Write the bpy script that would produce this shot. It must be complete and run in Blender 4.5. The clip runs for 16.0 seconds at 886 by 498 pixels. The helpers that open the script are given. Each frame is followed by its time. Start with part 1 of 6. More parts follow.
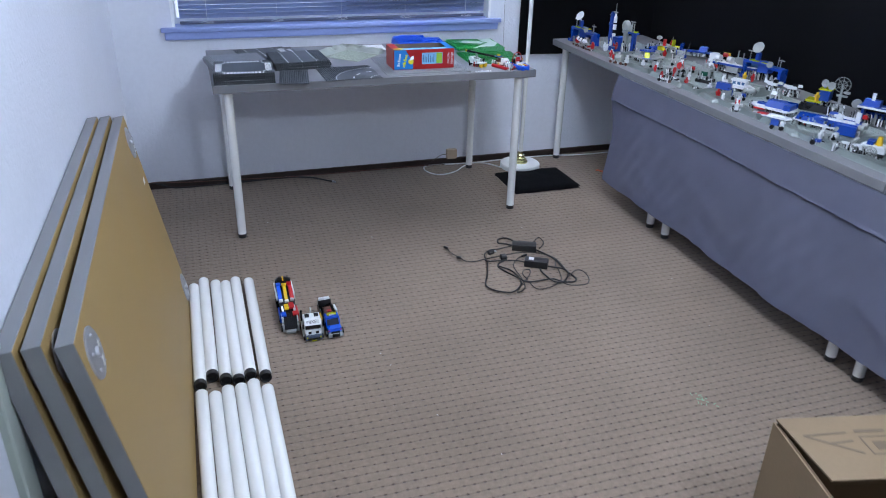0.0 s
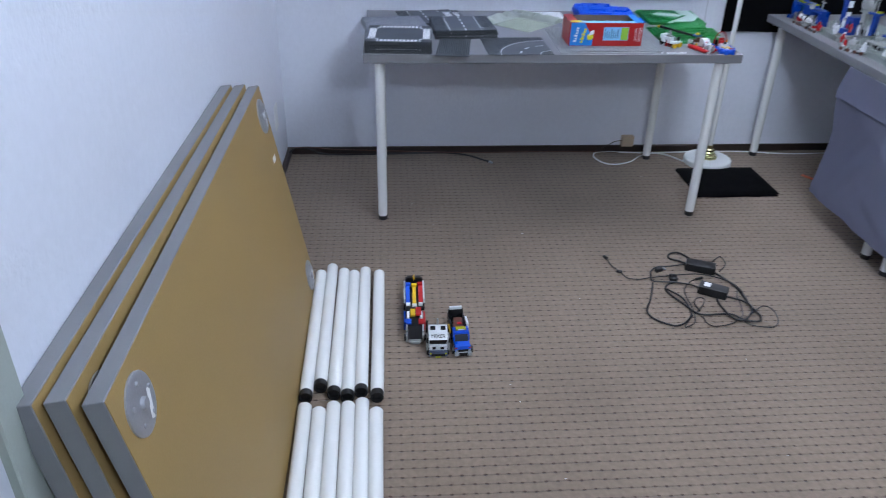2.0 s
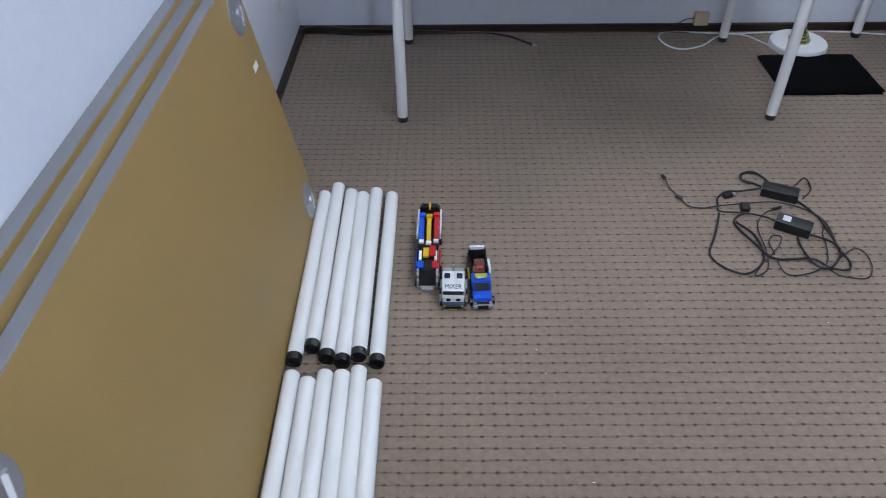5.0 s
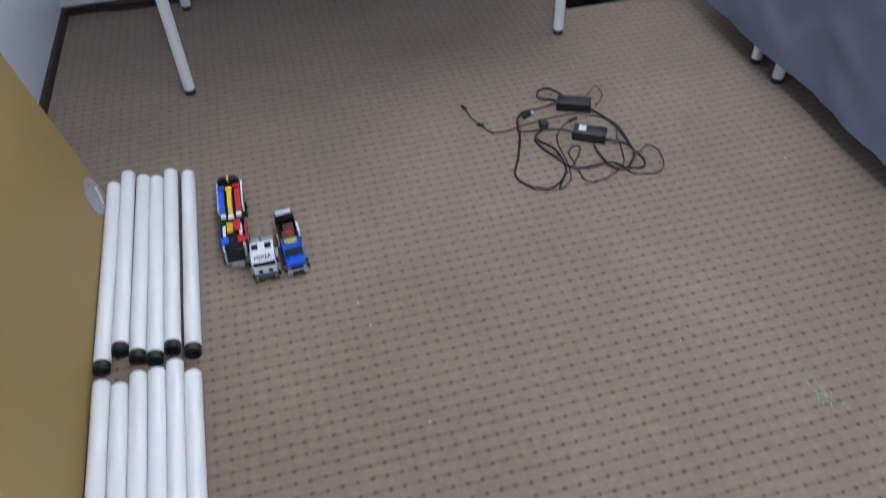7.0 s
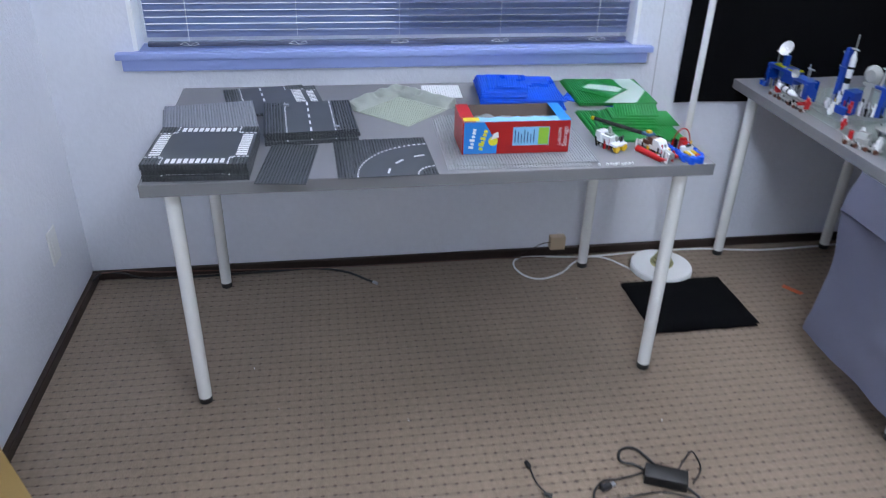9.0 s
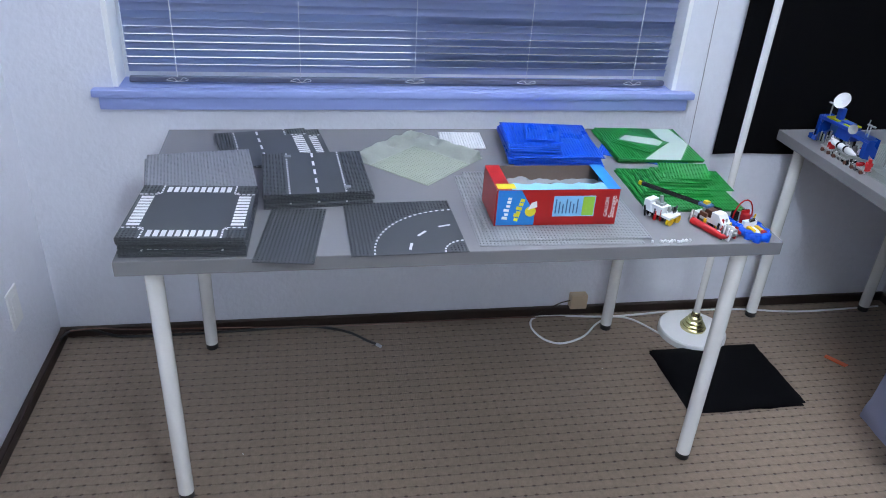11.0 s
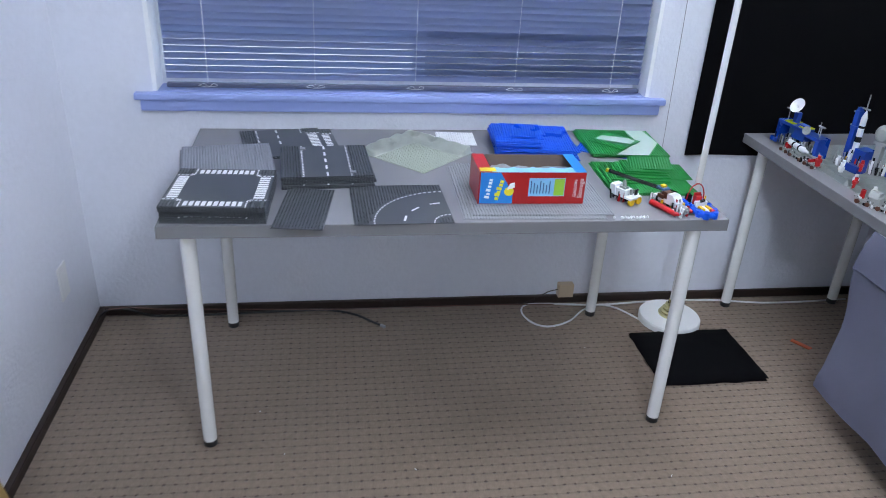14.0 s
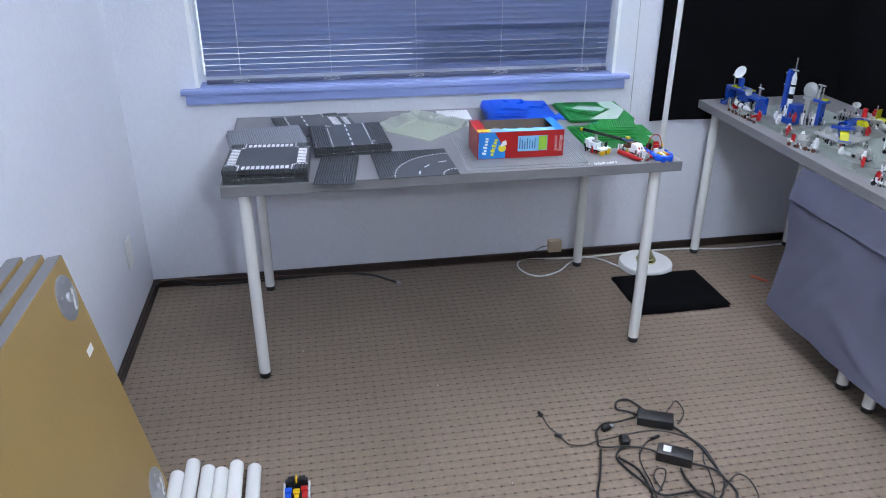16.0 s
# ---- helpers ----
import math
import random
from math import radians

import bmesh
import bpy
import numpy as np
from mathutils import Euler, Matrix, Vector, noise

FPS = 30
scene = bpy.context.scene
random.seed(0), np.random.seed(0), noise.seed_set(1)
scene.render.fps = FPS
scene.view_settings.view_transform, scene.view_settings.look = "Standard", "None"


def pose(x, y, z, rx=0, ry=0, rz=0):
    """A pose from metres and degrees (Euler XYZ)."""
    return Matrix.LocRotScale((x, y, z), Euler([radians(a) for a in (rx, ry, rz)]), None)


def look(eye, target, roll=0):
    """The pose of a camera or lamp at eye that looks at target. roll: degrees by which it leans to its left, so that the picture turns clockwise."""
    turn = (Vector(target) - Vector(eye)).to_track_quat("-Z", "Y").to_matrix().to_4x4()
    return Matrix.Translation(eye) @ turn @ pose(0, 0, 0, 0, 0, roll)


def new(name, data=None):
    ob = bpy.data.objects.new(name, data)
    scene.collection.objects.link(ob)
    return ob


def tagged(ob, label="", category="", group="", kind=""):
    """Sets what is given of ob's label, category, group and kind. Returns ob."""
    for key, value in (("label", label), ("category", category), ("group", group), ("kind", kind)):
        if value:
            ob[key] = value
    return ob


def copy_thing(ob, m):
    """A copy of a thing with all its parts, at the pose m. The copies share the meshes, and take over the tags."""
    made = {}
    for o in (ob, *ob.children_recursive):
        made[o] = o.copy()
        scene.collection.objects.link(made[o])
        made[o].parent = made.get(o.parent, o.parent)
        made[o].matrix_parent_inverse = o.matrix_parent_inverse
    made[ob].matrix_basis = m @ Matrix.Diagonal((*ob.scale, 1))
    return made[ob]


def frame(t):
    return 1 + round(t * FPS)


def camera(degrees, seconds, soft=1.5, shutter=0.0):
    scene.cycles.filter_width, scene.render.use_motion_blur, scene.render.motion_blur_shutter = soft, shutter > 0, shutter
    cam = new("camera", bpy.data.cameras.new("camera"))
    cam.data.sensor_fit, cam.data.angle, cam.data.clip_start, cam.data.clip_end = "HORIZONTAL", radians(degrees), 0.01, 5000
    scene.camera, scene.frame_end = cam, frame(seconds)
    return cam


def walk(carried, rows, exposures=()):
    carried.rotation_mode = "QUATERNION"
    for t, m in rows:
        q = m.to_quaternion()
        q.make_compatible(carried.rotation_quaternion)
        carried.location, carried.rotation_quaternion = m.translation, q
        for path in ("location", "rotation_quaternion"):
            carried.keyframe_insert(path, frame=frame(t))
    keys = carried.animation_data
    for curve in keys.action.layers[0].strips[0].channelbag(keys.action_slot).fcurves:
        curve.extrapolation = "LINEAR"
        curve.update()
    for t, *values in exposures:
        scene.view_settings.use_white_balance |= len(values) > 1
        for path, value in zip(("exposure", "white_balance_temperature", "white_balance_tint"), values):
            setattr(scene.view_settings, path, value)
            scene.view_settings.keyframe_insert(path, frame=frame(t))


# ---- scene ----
cam = camera(61.1, 16.0, soft=0.9, shutter=0.6)
PATH = [
    (0, (1.922, 2.053, 1.535), (2.495, 3.754, 0.653), 1.5),
    (0.5, (1.983, 2.156, 1.54), (2.515, 3.873, 0.663), 1.9),
    (1, (2.049, 2.253, 1.531), (2.461, 4.001, 0.651), 2.0),
    (1.5, (2.08, 2.34, 1.522), (2.294, 4.094, 0.586), 1.5),
    (2, (2.079, 2.476, 1.515), (2.216, 4.206, 0.52), 1.3),
    (2.5, (2.048, 2.604, 1.52), (2.101, 4.299, 0.459), 1.0),
    (3, (2.031, 2.717, 1.5), (2.079, 4.362, 0.363), 1.9),
    (3.2, (2.025, 2.762, 1.492), (2.07, 4.384, 0.323), 2.1),
    (5.3, (2.248, 2.972, 1.486), (2.236, 4.47, 0.162), -0.9),
    (5.5, (2.272, 2.965, 1.476), (2.347, 4.497, 0.192), -0.5),
    (6, (2.341, 2.929, 1.461), (2.607, 4.412, 0.146), -0.4),
    (6.5, (2.366, 2.929, 1.436), (2.685, 4.266, -0.017), -2.2),
    (7, (2.371, 2.981, 1.45), (2.689, 4.357, 0.034), -2.4),
    (7.5, (2.369, 3.12, 1.473), (2.766, 4.609, 0.199), -0.2),
    (8, (2.355, 3.276, 1.5), (2.749, 4.872, 0.361), 1.4),
    (8.5, (2.387, 3.422, 1.503), (2.717, 5.099, 0.464), 1.2),
    (9, (2.444, 3.588, 1.512), (2.73, 5.303, 0.524), 1.7),
    (9.5, (2.46, 3.715, 1.516), (2.703, 5.44, 0.533), 2.7),
    (12, (2.343, 3.973, 1.534), (2.744, 5.684, 0.579), 3.8),
    (12.5, (2.342, 3.959, 1.535), (2.746, 5.676, 0.591), 3.3),
    (13, (2.346, 3.908, 1.539), (2.756, 5.63, 0.608), 3.4),
    (13.5, (2.37, 3.784, 1.543), (2.728, 5.524, 0.624), 3.2),
    (14, (2.403, 3.61, 1.537), (2.698, 5.37, 0.635), 3.3),
    (14.5, (2.383, 3.491, 1.546), (2.639, 5.261, 0.651), 2.8),
    (15, (2.338, 3.366, 1.553), (2.591, 5.145, 0.675), 1.4),
    (15.5, (2.277, 3.236, 1.548), (2.585, 5.012, 0.682), 1.1),
    (16, (2.268, 3.135, 1.552), (2.588, 4.906, 0.68), 0.3),
]
EXPOSE = [(0, -0.08, 6150, 10), (1.2, -0.08, 6170, 10), (2.4, -0.22, 6150, 10), (3, -0.24, 6200, 10), (6, -0.29, 6400, 10), (7.5, -0.18, 6450, 10), (9, 0.0, 6500, 10), (16, 0.04, 6500, 10)]
walk(cam, [(t, look(eye, target, roll)) for t, eye, target, roll in PATH], EXPOSE)

# ---- world, lights ----
world = bpy.data.worlds.new("sky")
scene.world = world
world.use_nodes = True
wn = world.node_tree.nodes
sky = wn.new("ShaderNodeTexSky")
sky.sky_type = "NISHITA"
sky.sun_disc = False
sky.sun_elevation, sky.sun_rotation = radians(53), radians(180)
world.node_tree.links.new(sky.outputs[0], wn["Background"].inputs[0])
wn["Background"].inputs[1].default_value = 0.46

LAMP = (2.85, 1.75)
LAMP_FILL = (3.00, 3.70)
LAMP_COLOR = (0.73, 0.835, 1.0)
lamp_data = bpy.data.lights.new("ceiling_bulb", "POINT")
lamp_data.shadow_soft_size = 0.12
lamp_data.energy, lamp_data.color = 100.0, LAMP_COLOR
sun_data = bpy.data.lights.new("sun", "SUN")
sun_data.energy, sun_data.angle, sun_data.color = 4.0, radians(0.5), (1.0, 0.95, 0.88)
sun_ob = new("sun", sun_data)
sun_ob.matrix_world = look((0, -6, 8), (0, 0, 0))
lamp_ob = new("ceiling_bulb", lamp_data)
lamp_ob.matrix_world = pose(LAMP[0], LAMP[1], 2.25)
# added fill lamp over the middle of the room, no known fixture
fill_data = bpy.data.lights.new("ceiling_bulb", "POINT")
fill_data.shadow_soft_size = 0.14
fill_data.energy, fill_data.color = 56.0, LAMP_COLOR
fill_ob = new("ceiling_bulb", fill_data)
fill_ob.matrix_world = pose(LAMP_FILL[0], LAMP_FILL[1], 2.25)
TORCH = (3.708, 5.955)
torch_data = bpy.data.lights.new("torchiere_bulb", "POINT")
torch_data.shadow_soft_size = 0.05
torch_data.energy, torch_data.color = 232.0, (0.80, 0.855, 0.98)
torch_ob = new("torchiere_bulb", torch_data)
torch_ob.matrix_world = pose(TORCH[0], TORCH[1], 1.83)


# ---- materials ----
def mat(name, col, rough=0.5, metal=0.0, var=0.12, scale=6.0, fine=180.0, bump=0.0, bscale=None, spec=0.5, trans=0.0, clear=0.0):
    m = bpy.data.materials.new(name)
    m.use_nodes = True
    n, l = m.node_tree.nodes, m.node_tree.links
    b = n["Principled BSDF"]
    b.inputs["Roughness"].default_value, b.inputs["Metallic"].default_value = rough, metal
    b.inputs["Specular IOR Level"].default_value = spec
    b.inputs["Coat Weight"].default_value = clear
    tc = n.new("ShaderNodeTexCoord")
    if var > 0:
        big, small = n.new("ShaderNodeTexNoise"), n.new("ShaderNodeTexNoise")
        big.inputs["Scale"].default_value, small.inputs["Scale"].default_value = scale, fine
        big.inputs["Detail"].default_value = 5
        for t in (big, small):
            l.new(tc.outputs["Object"], t.inputs["Vector"])
        mix = n.new("ShaderNodeMix")
        mix.inputs[0].default_value = 0.4
        l.new(big.outputs[0], mix.inputs[2])
        l.new(small.outputs[0], mix.inputs[3])
        ramp = n.new("ShaderNodeMapRange")
        ramp.inputs[1].default_value, ramp.inputs[2].default_value = 0.3, 0.7
        ramp.inputs[3].default_value, ramp.inputs[4].default_value = 1 - var, 1 + var * 0.6
        l.new(mix.outputs[0], ramp.inputs[0])
        mul = n.new("ShaderNodeVectorMath")
        mul.operation = "SCALE"
        mul.inputs[0].default_value = col
        l.new(ramp.outputs[0], mul.inputs["Scale"])
        l.new(mul.outputs[0], b.inputs["Base Color"])
        rr = n.new("ShaderNodeMapRange")
        rr.inputs[3].default_value, rr.inputs[4].default_value = max(0.02, rough - 0.08), min(1, rough + 0.1)
        l.new(big.outputs[0], rr.inputs[0])
        l.new(rr.outputs[0], b.inputs["Roughness"])
    else:
        b.inputs["Base Color"].default_value = (*col, 1)
    if bump > 0:
        bt = n.new("ShaderNodeTexNoise")
        bt.inputs["Scale"].default_value = bscale or fine
        bt.inputs["Detail"].default_value = 4
        l.new(tc.outputs["Object"], bt.inputs["Vector"])
        bp = n.new("ShaderNodeBump")
        bp.inputs["Strength"].default_value, bp.inputs["Distance"].default_value = 0.6, bump
        l.new(bt.outputs[0], bp.inputs["Height"])
        l.new(bp.outputs[0], b.inputs["Normal"])
    if trans > 0:
        tr = n.new("ShaderNodeBsdfTranslucent")
        tr.inputs[0].default_value = (*col, 1)
        ms = n.new("ShaderNodeMixShader")
        ms.inputs[0].default_value = trans
        l.new(b.outputs[0], ms.inputs[1])
        l.new(tr.outputs[0], ms.inputs[2])
        l.new(ms.outputs[0], n["Material Output"].inputs[0])
    return m


def carpet_material():
    m = bpy.data.materials.new("carpet")
    m.use_nodes = True
    n, l = m.node_tree.nodes, m.node_tree.links
    b = n["Principled BSDF"]
    b.inputs["Roughness"].default_value = 0.95
    b.inputs["Specular IOR Level"].default_value = 0.1
    b.inputs["Sheen Weight"].default_value = 0.15
    tc = n.new("ShaderNodeTexCoord")

    def math_node(op, a, c=None, d=None):
        x = n.new("ShaderNodeMath")
        x.operation = op
        for i, v in enumerate((a, c, d)):
            if v is None:
                continue
            if isinstance(v, (int, float)):
                x.inputs[i].default_value = v
            else:
                l.new(v, x.inputs[i])
        return x.outputs[0]

    warp = n.new("ShaderNodeTexNoise")
    warp.inputs["Scale"].default_value = 30
    l.new(tc.outputs["Object"], warp.inputs["Vector"])
    wv = n.new("ShaderNodeVectorMath")
    wv.operation = "MULTIPLY_ADD"
    l.new(warp.outputs[1], wv.inputs[0])
    wv.inputs[1].default_value = (0.007, 0.007, 0)
    l.new(tc.outputs["Object"], wv.inputs[2])
    sep = n.new("ShaderNodeSeparateXYZ")
    l.new(wv.outputs[0], sep.inputs[0])
    P = 0.0316
    fx = math_node("SUBTRACT", math_node("FRACT", math_node("DIVIDE", sep.outputs[0], P)), 0.5)
    fy = math_node("SUBTRACT", math_node("FRACT", math_node("DIVIDE", sep.outputs[1], P)), 0.5)
    # dark tuft at the middle of each square, a little longer along x
    d = math_node("SQRT", math_node("ADD", math_node("MULTIPLY", math_node("MULTIPLY", fx, fx), 0.62), math_node("MULTIPLY", math_node("MULTIPLY", fy, fy), 1.25)))
    dot = n.new("ShaderNodeMapRange")
    dot.interpolation_type = "SMOOTHSTEP"
    dot.inputs[1].default_value, dot.inputs[2].default_value = 0.06, 0.185
    dot.inputs[3].default_value, dot.inputs[4].default_value = 1, 0
    l.new(d, dot.inputs[0])
    # sunken lines between the rows of loops
    rib = n.new("ShaderNodeMapRange")
    rib.interpolation_type = "SMOOTHSTEP"
    rib.inputs[1].default_value, rib.inputs[2].default_value = 0.02, 0.11
    l.new(math_node("ABSOLUTE", fy), rib.inputs[0])
    ribx = n.new("ShaderNodeMapRange")
    ribx.interpolation_type = "SMOOTHSTEP"
    ribx.inputs[1].default_value, ribx.inputs[2].default_value = 0.0, 0.12
    l.new(math_node("ABSOLUTE", fx), ribx.inputs[0])
    loops = n.new("ShaderNodeTexVoronoi")
    loops.inputs["Scale"].default_value = 190
    l.new(tc.outputs["Object"], loops.inputs["Vector"])
    big, mid = n.new("ShaderNodeTexNoise"), n.new("ShaderNodeTexNoise")
    big.inputs["Scale"].default_value, mid.inputs["Scale"].default_value = 1.7, 60
    big.inputs["Detail"].default_value = 6
    l.new(tc.outputs["Object"], big.inputs["Vector"])
    l.new(tc.outputs["Object"], mid.inputs["Vector"])
    fac = n.new("ShaderNodeMapRange")
    fac.inputs[1].default_value, fac.inputs[2].default_value = 0.3, 0.7
    fac.inputs[3].default_value, fac.inputs[4].default_value = 0.86, 1.1
    l.new(big.outputs[0], fac.inputs[0])
    fac2 = n.new("ShaderNodeMapRange")
    fac2.inputs[1].default_value, fac2.inputs[2].default_value = 0.25, 0.75
    fac2.inputs[3].default_value, fac2.inputs[4].default_value = 0.86, 1.12
    l.new(mid.outputs[0], fac2.inputs[0])
    shade = math_node("MULTIPLY", fac.outputs[0], fac2.outputs[0])
    shade = math_node("MULTIPLY", shade, math_node("MULTIPLY_ADD", rib.outputs[0], 0.30, 0.72))
    shade = math_node("MULTIPLY", shade, math_node("MULTIPLY_ADD", ribx.outputs[0], 0.03, 0.97))
    base = n.new("ShaderNodeVectorMath")
    base.operation = "SCALE"
    base.inputs[0].default_value = CARPET
    l.new(shade, base.inputs["Scale"])
    # the tufts differ in strength and hue
    cell = n.new("ShaderNodeTexWhiteNoise")
    cell.noise_dimensions = "2D"
    snap = n.new("ShaderNodeVectorMath")
    snap.operation = "SNAP"
    snap.inputs[1].default_value = (P, P, P)
    l.new(wv.outputs[0], snap.inputs[0])
    l.new(snap.outputs[0], cell.inputs["Vector"])
    tuft = n.new("ShaderNodeMix")
    tuft.data_type = "RGBA"
    tuft.inputs["A"].default_value, tuft.inputs["B"].default_value = (0.055, 0.028, 0.02, 1), (0.062, 0.042, 0.032, 1)
    l.new(cell.outputs[0], tuft.inputs["Factor"])
    mix = n.new("ShaderNodeMix")
    mix.data_type = "RGBA"
    l.new(math_node("MULTIPLY", dot.outputs[0], math_node("MULTIPLY_ADD", cell.outputs[0], 0.34, 0.60)), mix.inputs["Factor"])
    l.new(base.outputs[0], mix.inputs["A"])
    l.new(tuft.outputs["Result"], mix.inputs["B"])
    l.new(mix.outputs["Result"], b.inputs["Base Color"])
    h = math_node("ADD", math_node("MULTIPLY", loops.outputs[0], -0.5), math_node("MULTIPLY", rib.outputs[0], 0.35))
    h = math_node("SUBTRACT", h, math_node("MULTIPLY", dot.outputs[0], 0.8))
    bp = n.new("ShaderNodeBump")
    bp.inputs["Strength"].default_value, bp.inputs["Distance"].default_value = 0.7, 0.003
    l.new(h, bp.inputs["Height"])
    l.new(bp.outputs[0], b.inputs["Normal"])
    return m


CARPET = (0.236, 0.179, 0.134)
WALL = mat("wall_paint", (0.72, 0.742, 0.812), 0.6, var=0.05, scale=2.5, fine=40, bump=0.0032, bscale=70)
CEIL = mat("ceiling_paint", (0.8, 0.8, 0.8), 0.8, var=0.03)
BASEB = mat("dark_baseboard", (0.028, 0.016, 0.012), 0.45, var=0.3, scale=12)
TRIM = mat("blue_trim_paint", (0.29, 0.365, 0.68), 0.4, var=0.06, scale=8)
JAMB = mat("white_trim_paint", (0.84, 0.86, 0.88), 0.45, var=0.04)
DOORP = mat("door_paint", (0.36, 0.40, 0.36), 0.45, var=0.06)
SLAT = mat("blind_slat", (0.38, 0.435, 0.62), 0.62, var=0.03, scale=3, trans=0.5)
TABLE = mat("grey_laminate", (0.19, 0.19, 0.20), 0.42, var=0.07, scale=5, fine=300)
LEGW = mat("white_leg_enamel", (0.80, 0.80, 0.78), 0.2, var=0.04, scale=9)
BLACKP = mat("black_plastic", (0.012, 0.012, 0.013), 0.45, var=0.2)
BOARD = mat("tan_fibreboard", (0.32, 0.21, 0.075), 0.55, var=0.10, scale=3, fine=260, bump=0.0003)
STEEL = mat("zinc_steel", (0.44, 0.45, 0.48), 0.45, metal=0.75, var=0.12, scale=20)
CLOTH = mat("grey_cloth", (0.285, 0.292, 0.40), 0.85, var=0.08, scale=4, fine=500, bump=0.0006, bscale=900, spec=0.2)
BLACKC = mat("black_cloth", (0.006, 0.006, 0.008), 0.9, var=0.25, scale=5, fine=600, bump=0.0006, bscale=900, spec=0.15)
CARD = mat("brown_cardboard", (0.235, 0.163, 0.093), 0.75, var=0.08, scale=5, fine=120)
# the same cardboard, its colour darkened for the shade inside the carton
CARD_SHADED = mat("cardboard_inside_shaded", (0.12, 0.075, 0.04), 0.85, var=0.1)
INK = mat("printing_ink", (0.15, 0.105, 0.065), 0.7, var=0.1)
BRASS = mat("polished_brass", (0.62, 0.58, 0.30), 0.18, metal=1.0, var=0.08)
IVORY = mat("ivory_plastic", (0.55, 0.43, 0.30), 0.4, var=0.05)
WHITEP = mat("white_plastic", (0.75, 0.76, 0.76), 0.35, var=0.03)
PAPER = mat("white_label", (0.8, 0.8, 0.8), 0.6, var=0.04)
ORANGE = mat("orange_plastic", (0.60, 0.09, 0.015), 0.4, var=0.08)
MINT = mat("mint_fleck", (0.25, 0.45, 0.28), 0.8, var=0.2)
# building-toy plastics
DGREY = mat("dark_grey_plate", (0.063, 0.069, 0.075), 0.38, var=0.05)
LGREY = mat("light_grey_plate", (0.27, 0.28, 0.29), 0.36, var=0.05)
MGREY = mat("mid_grey_plate", (0.24, 0.25, 0.275), 0.36, var=0.05)
PGREEN = mat("pale_grey_green", (0.36, 0.40, 0.33), 0.45, var=0.07)
BLUE = mat("blue_brick", (0.006, 0.088, 0.60), 0.28, var=0.06)
NAVY = mat("deep_blue_brick", (0.008, 0.05, 0.30), 0.28, var=0.06)
GREEN = mat("green_brick", (0.010, 0.20, 0.035), 0.3, var=0.06)
PALEGREEN = mat("pale_print", (0.42, 0.52, 0.47), 0.45, var=0.05)
RED = mat("red_brick", (0.46, 0.012, 0.015), 0.28, var=0.05)
YELLOW = mat("yellow_brick", (0.72, 0.45, 0.01), 0.3, var=0.05)
TYELLOW = mat("clear_yellow", (0.45, 0.45, 0.02), 0.2, var=0.05)
WBRICK = mat("white_brick", (0.74, 0.75, 0.76), 0.3, var=0.04)
GBRICK = mat("grey_brick", (0.30, 0.31, 0.30), 0.32, var=0.05)
KBRICK = mat("black_brick", (0.012, 0.012, 0.014), 0.25, var=0.1)
BROWN = mat("brown_brick", (0.10, 0.035, 0.02), 0.35, var=0.08)
TBLUE = mat("smoke_blue_glass", (0.08, 0.16, 0.30), 0.1, var=0.05)
FLOORM = carpet_material()
SCREEN = mat("dark_mesh", (0.05, 0.06, 0.08), 0.8)
see = SCREEN.node_tree.nodes.new("ShaderNodeBsdfTransparent")
half = SCREEN.node_tree.nodes.new("ShaderNodeMixShader")
half.inputs[0].default_value = 0.5
SCREEN.node_tree.links.new(SCREEN.node_tree.nodes["Principled BSDF"].outputs[0], half.inputs[1])
SCREEN.node_tree.links.new(see.outputs[0], half.inputs[2])
SCREEN.node_tree.links.new(half.outputs[0], SCREEN.node_tree.nodes["Material Output"].inputs[0])


# ---- building helpers ----
def bx(bm, x0, x1, y0, y1, z0, z1, bev=0.0, seg=1):
    r = bmesh.ops.create_cube(bm, size=1.0, matrix=Matrix.Translation(((x0 + x1) / 2, (y0 + y1) / 2, (z0 + z1) / 2)) @ Matrix.Diagonal((x1 - x0, y1 - y0, z1 - z0, 1)))
    if bev > 0:
        edges = list({e for v in r["verts"] for e in v.link_edges})
        bmesh.ops.bevel(bm, geom=edges, offset=bev, segments=seg, affect="EDGES", profile=0.6)
    return bm


def box_bm(*a, **k):
    return bx(bmesh.new(), *a, **k)


def cyl(bm, p0, p1, r0, r1=None, seg=16, cap=True):
    p0, p1 = Vector(p0), Vector(p1)
    d = p1 - p0
    m = Matrix.Translation((p0 + p1) / 2) @ d.to_track_quat("Z", "Y").to_matrix().to_4x4()
    bmesh.ops.create_cone(bm, cap_ends=cap, segments=seg, radius1=r0, radius2=r0 if r1 is None else r1, depth=d.length, matrix=m)
    return bm


def cyl_bm(*a, **k):
    return cyl(bmesh.new(), *a, **k)


def lathe(bm, pts, seg=24, at=(0, 0, 0)):
    rings = []
    for r, z in pts:
        rings.append([bm.verts.new((at[0] + r * math.cos(2 * math.pi * i / seg), at[1] + r * math.sin(2 * math.pi * i / seg), at[2] + z)) for i in range(seg)])
    for a, b in zip(rings, rings[1:]):
        for i in range(seg):
            bm.faces.new((a[i], a[(i + 1) % seg], b[(i + 1) % seg], b[i]))
    bm.faces.new(list(reversed(rings[0])))
    bm.faces.new(rings[-1])
    return bm


def spline(pts, n=8):
    pts = [Vector(p) for p in pts]
    pts = [2 * pts[0] - pts[1]] + pts + [2 * pts[-1] - pts[-2]]
    out = []
    for a, b, c, d in zip(pts, pts[1:], pts[2:], pts[3:]):
        for i in range(n):
            t = i / n
            out.append(0.5 * (2 * b + (c - a) * t + (2 * a - 5 * b + 4 * c - d) * t * t + (3 * b - a - 3 * c + d) * t ** 3))
    return out + [pts[-2]]


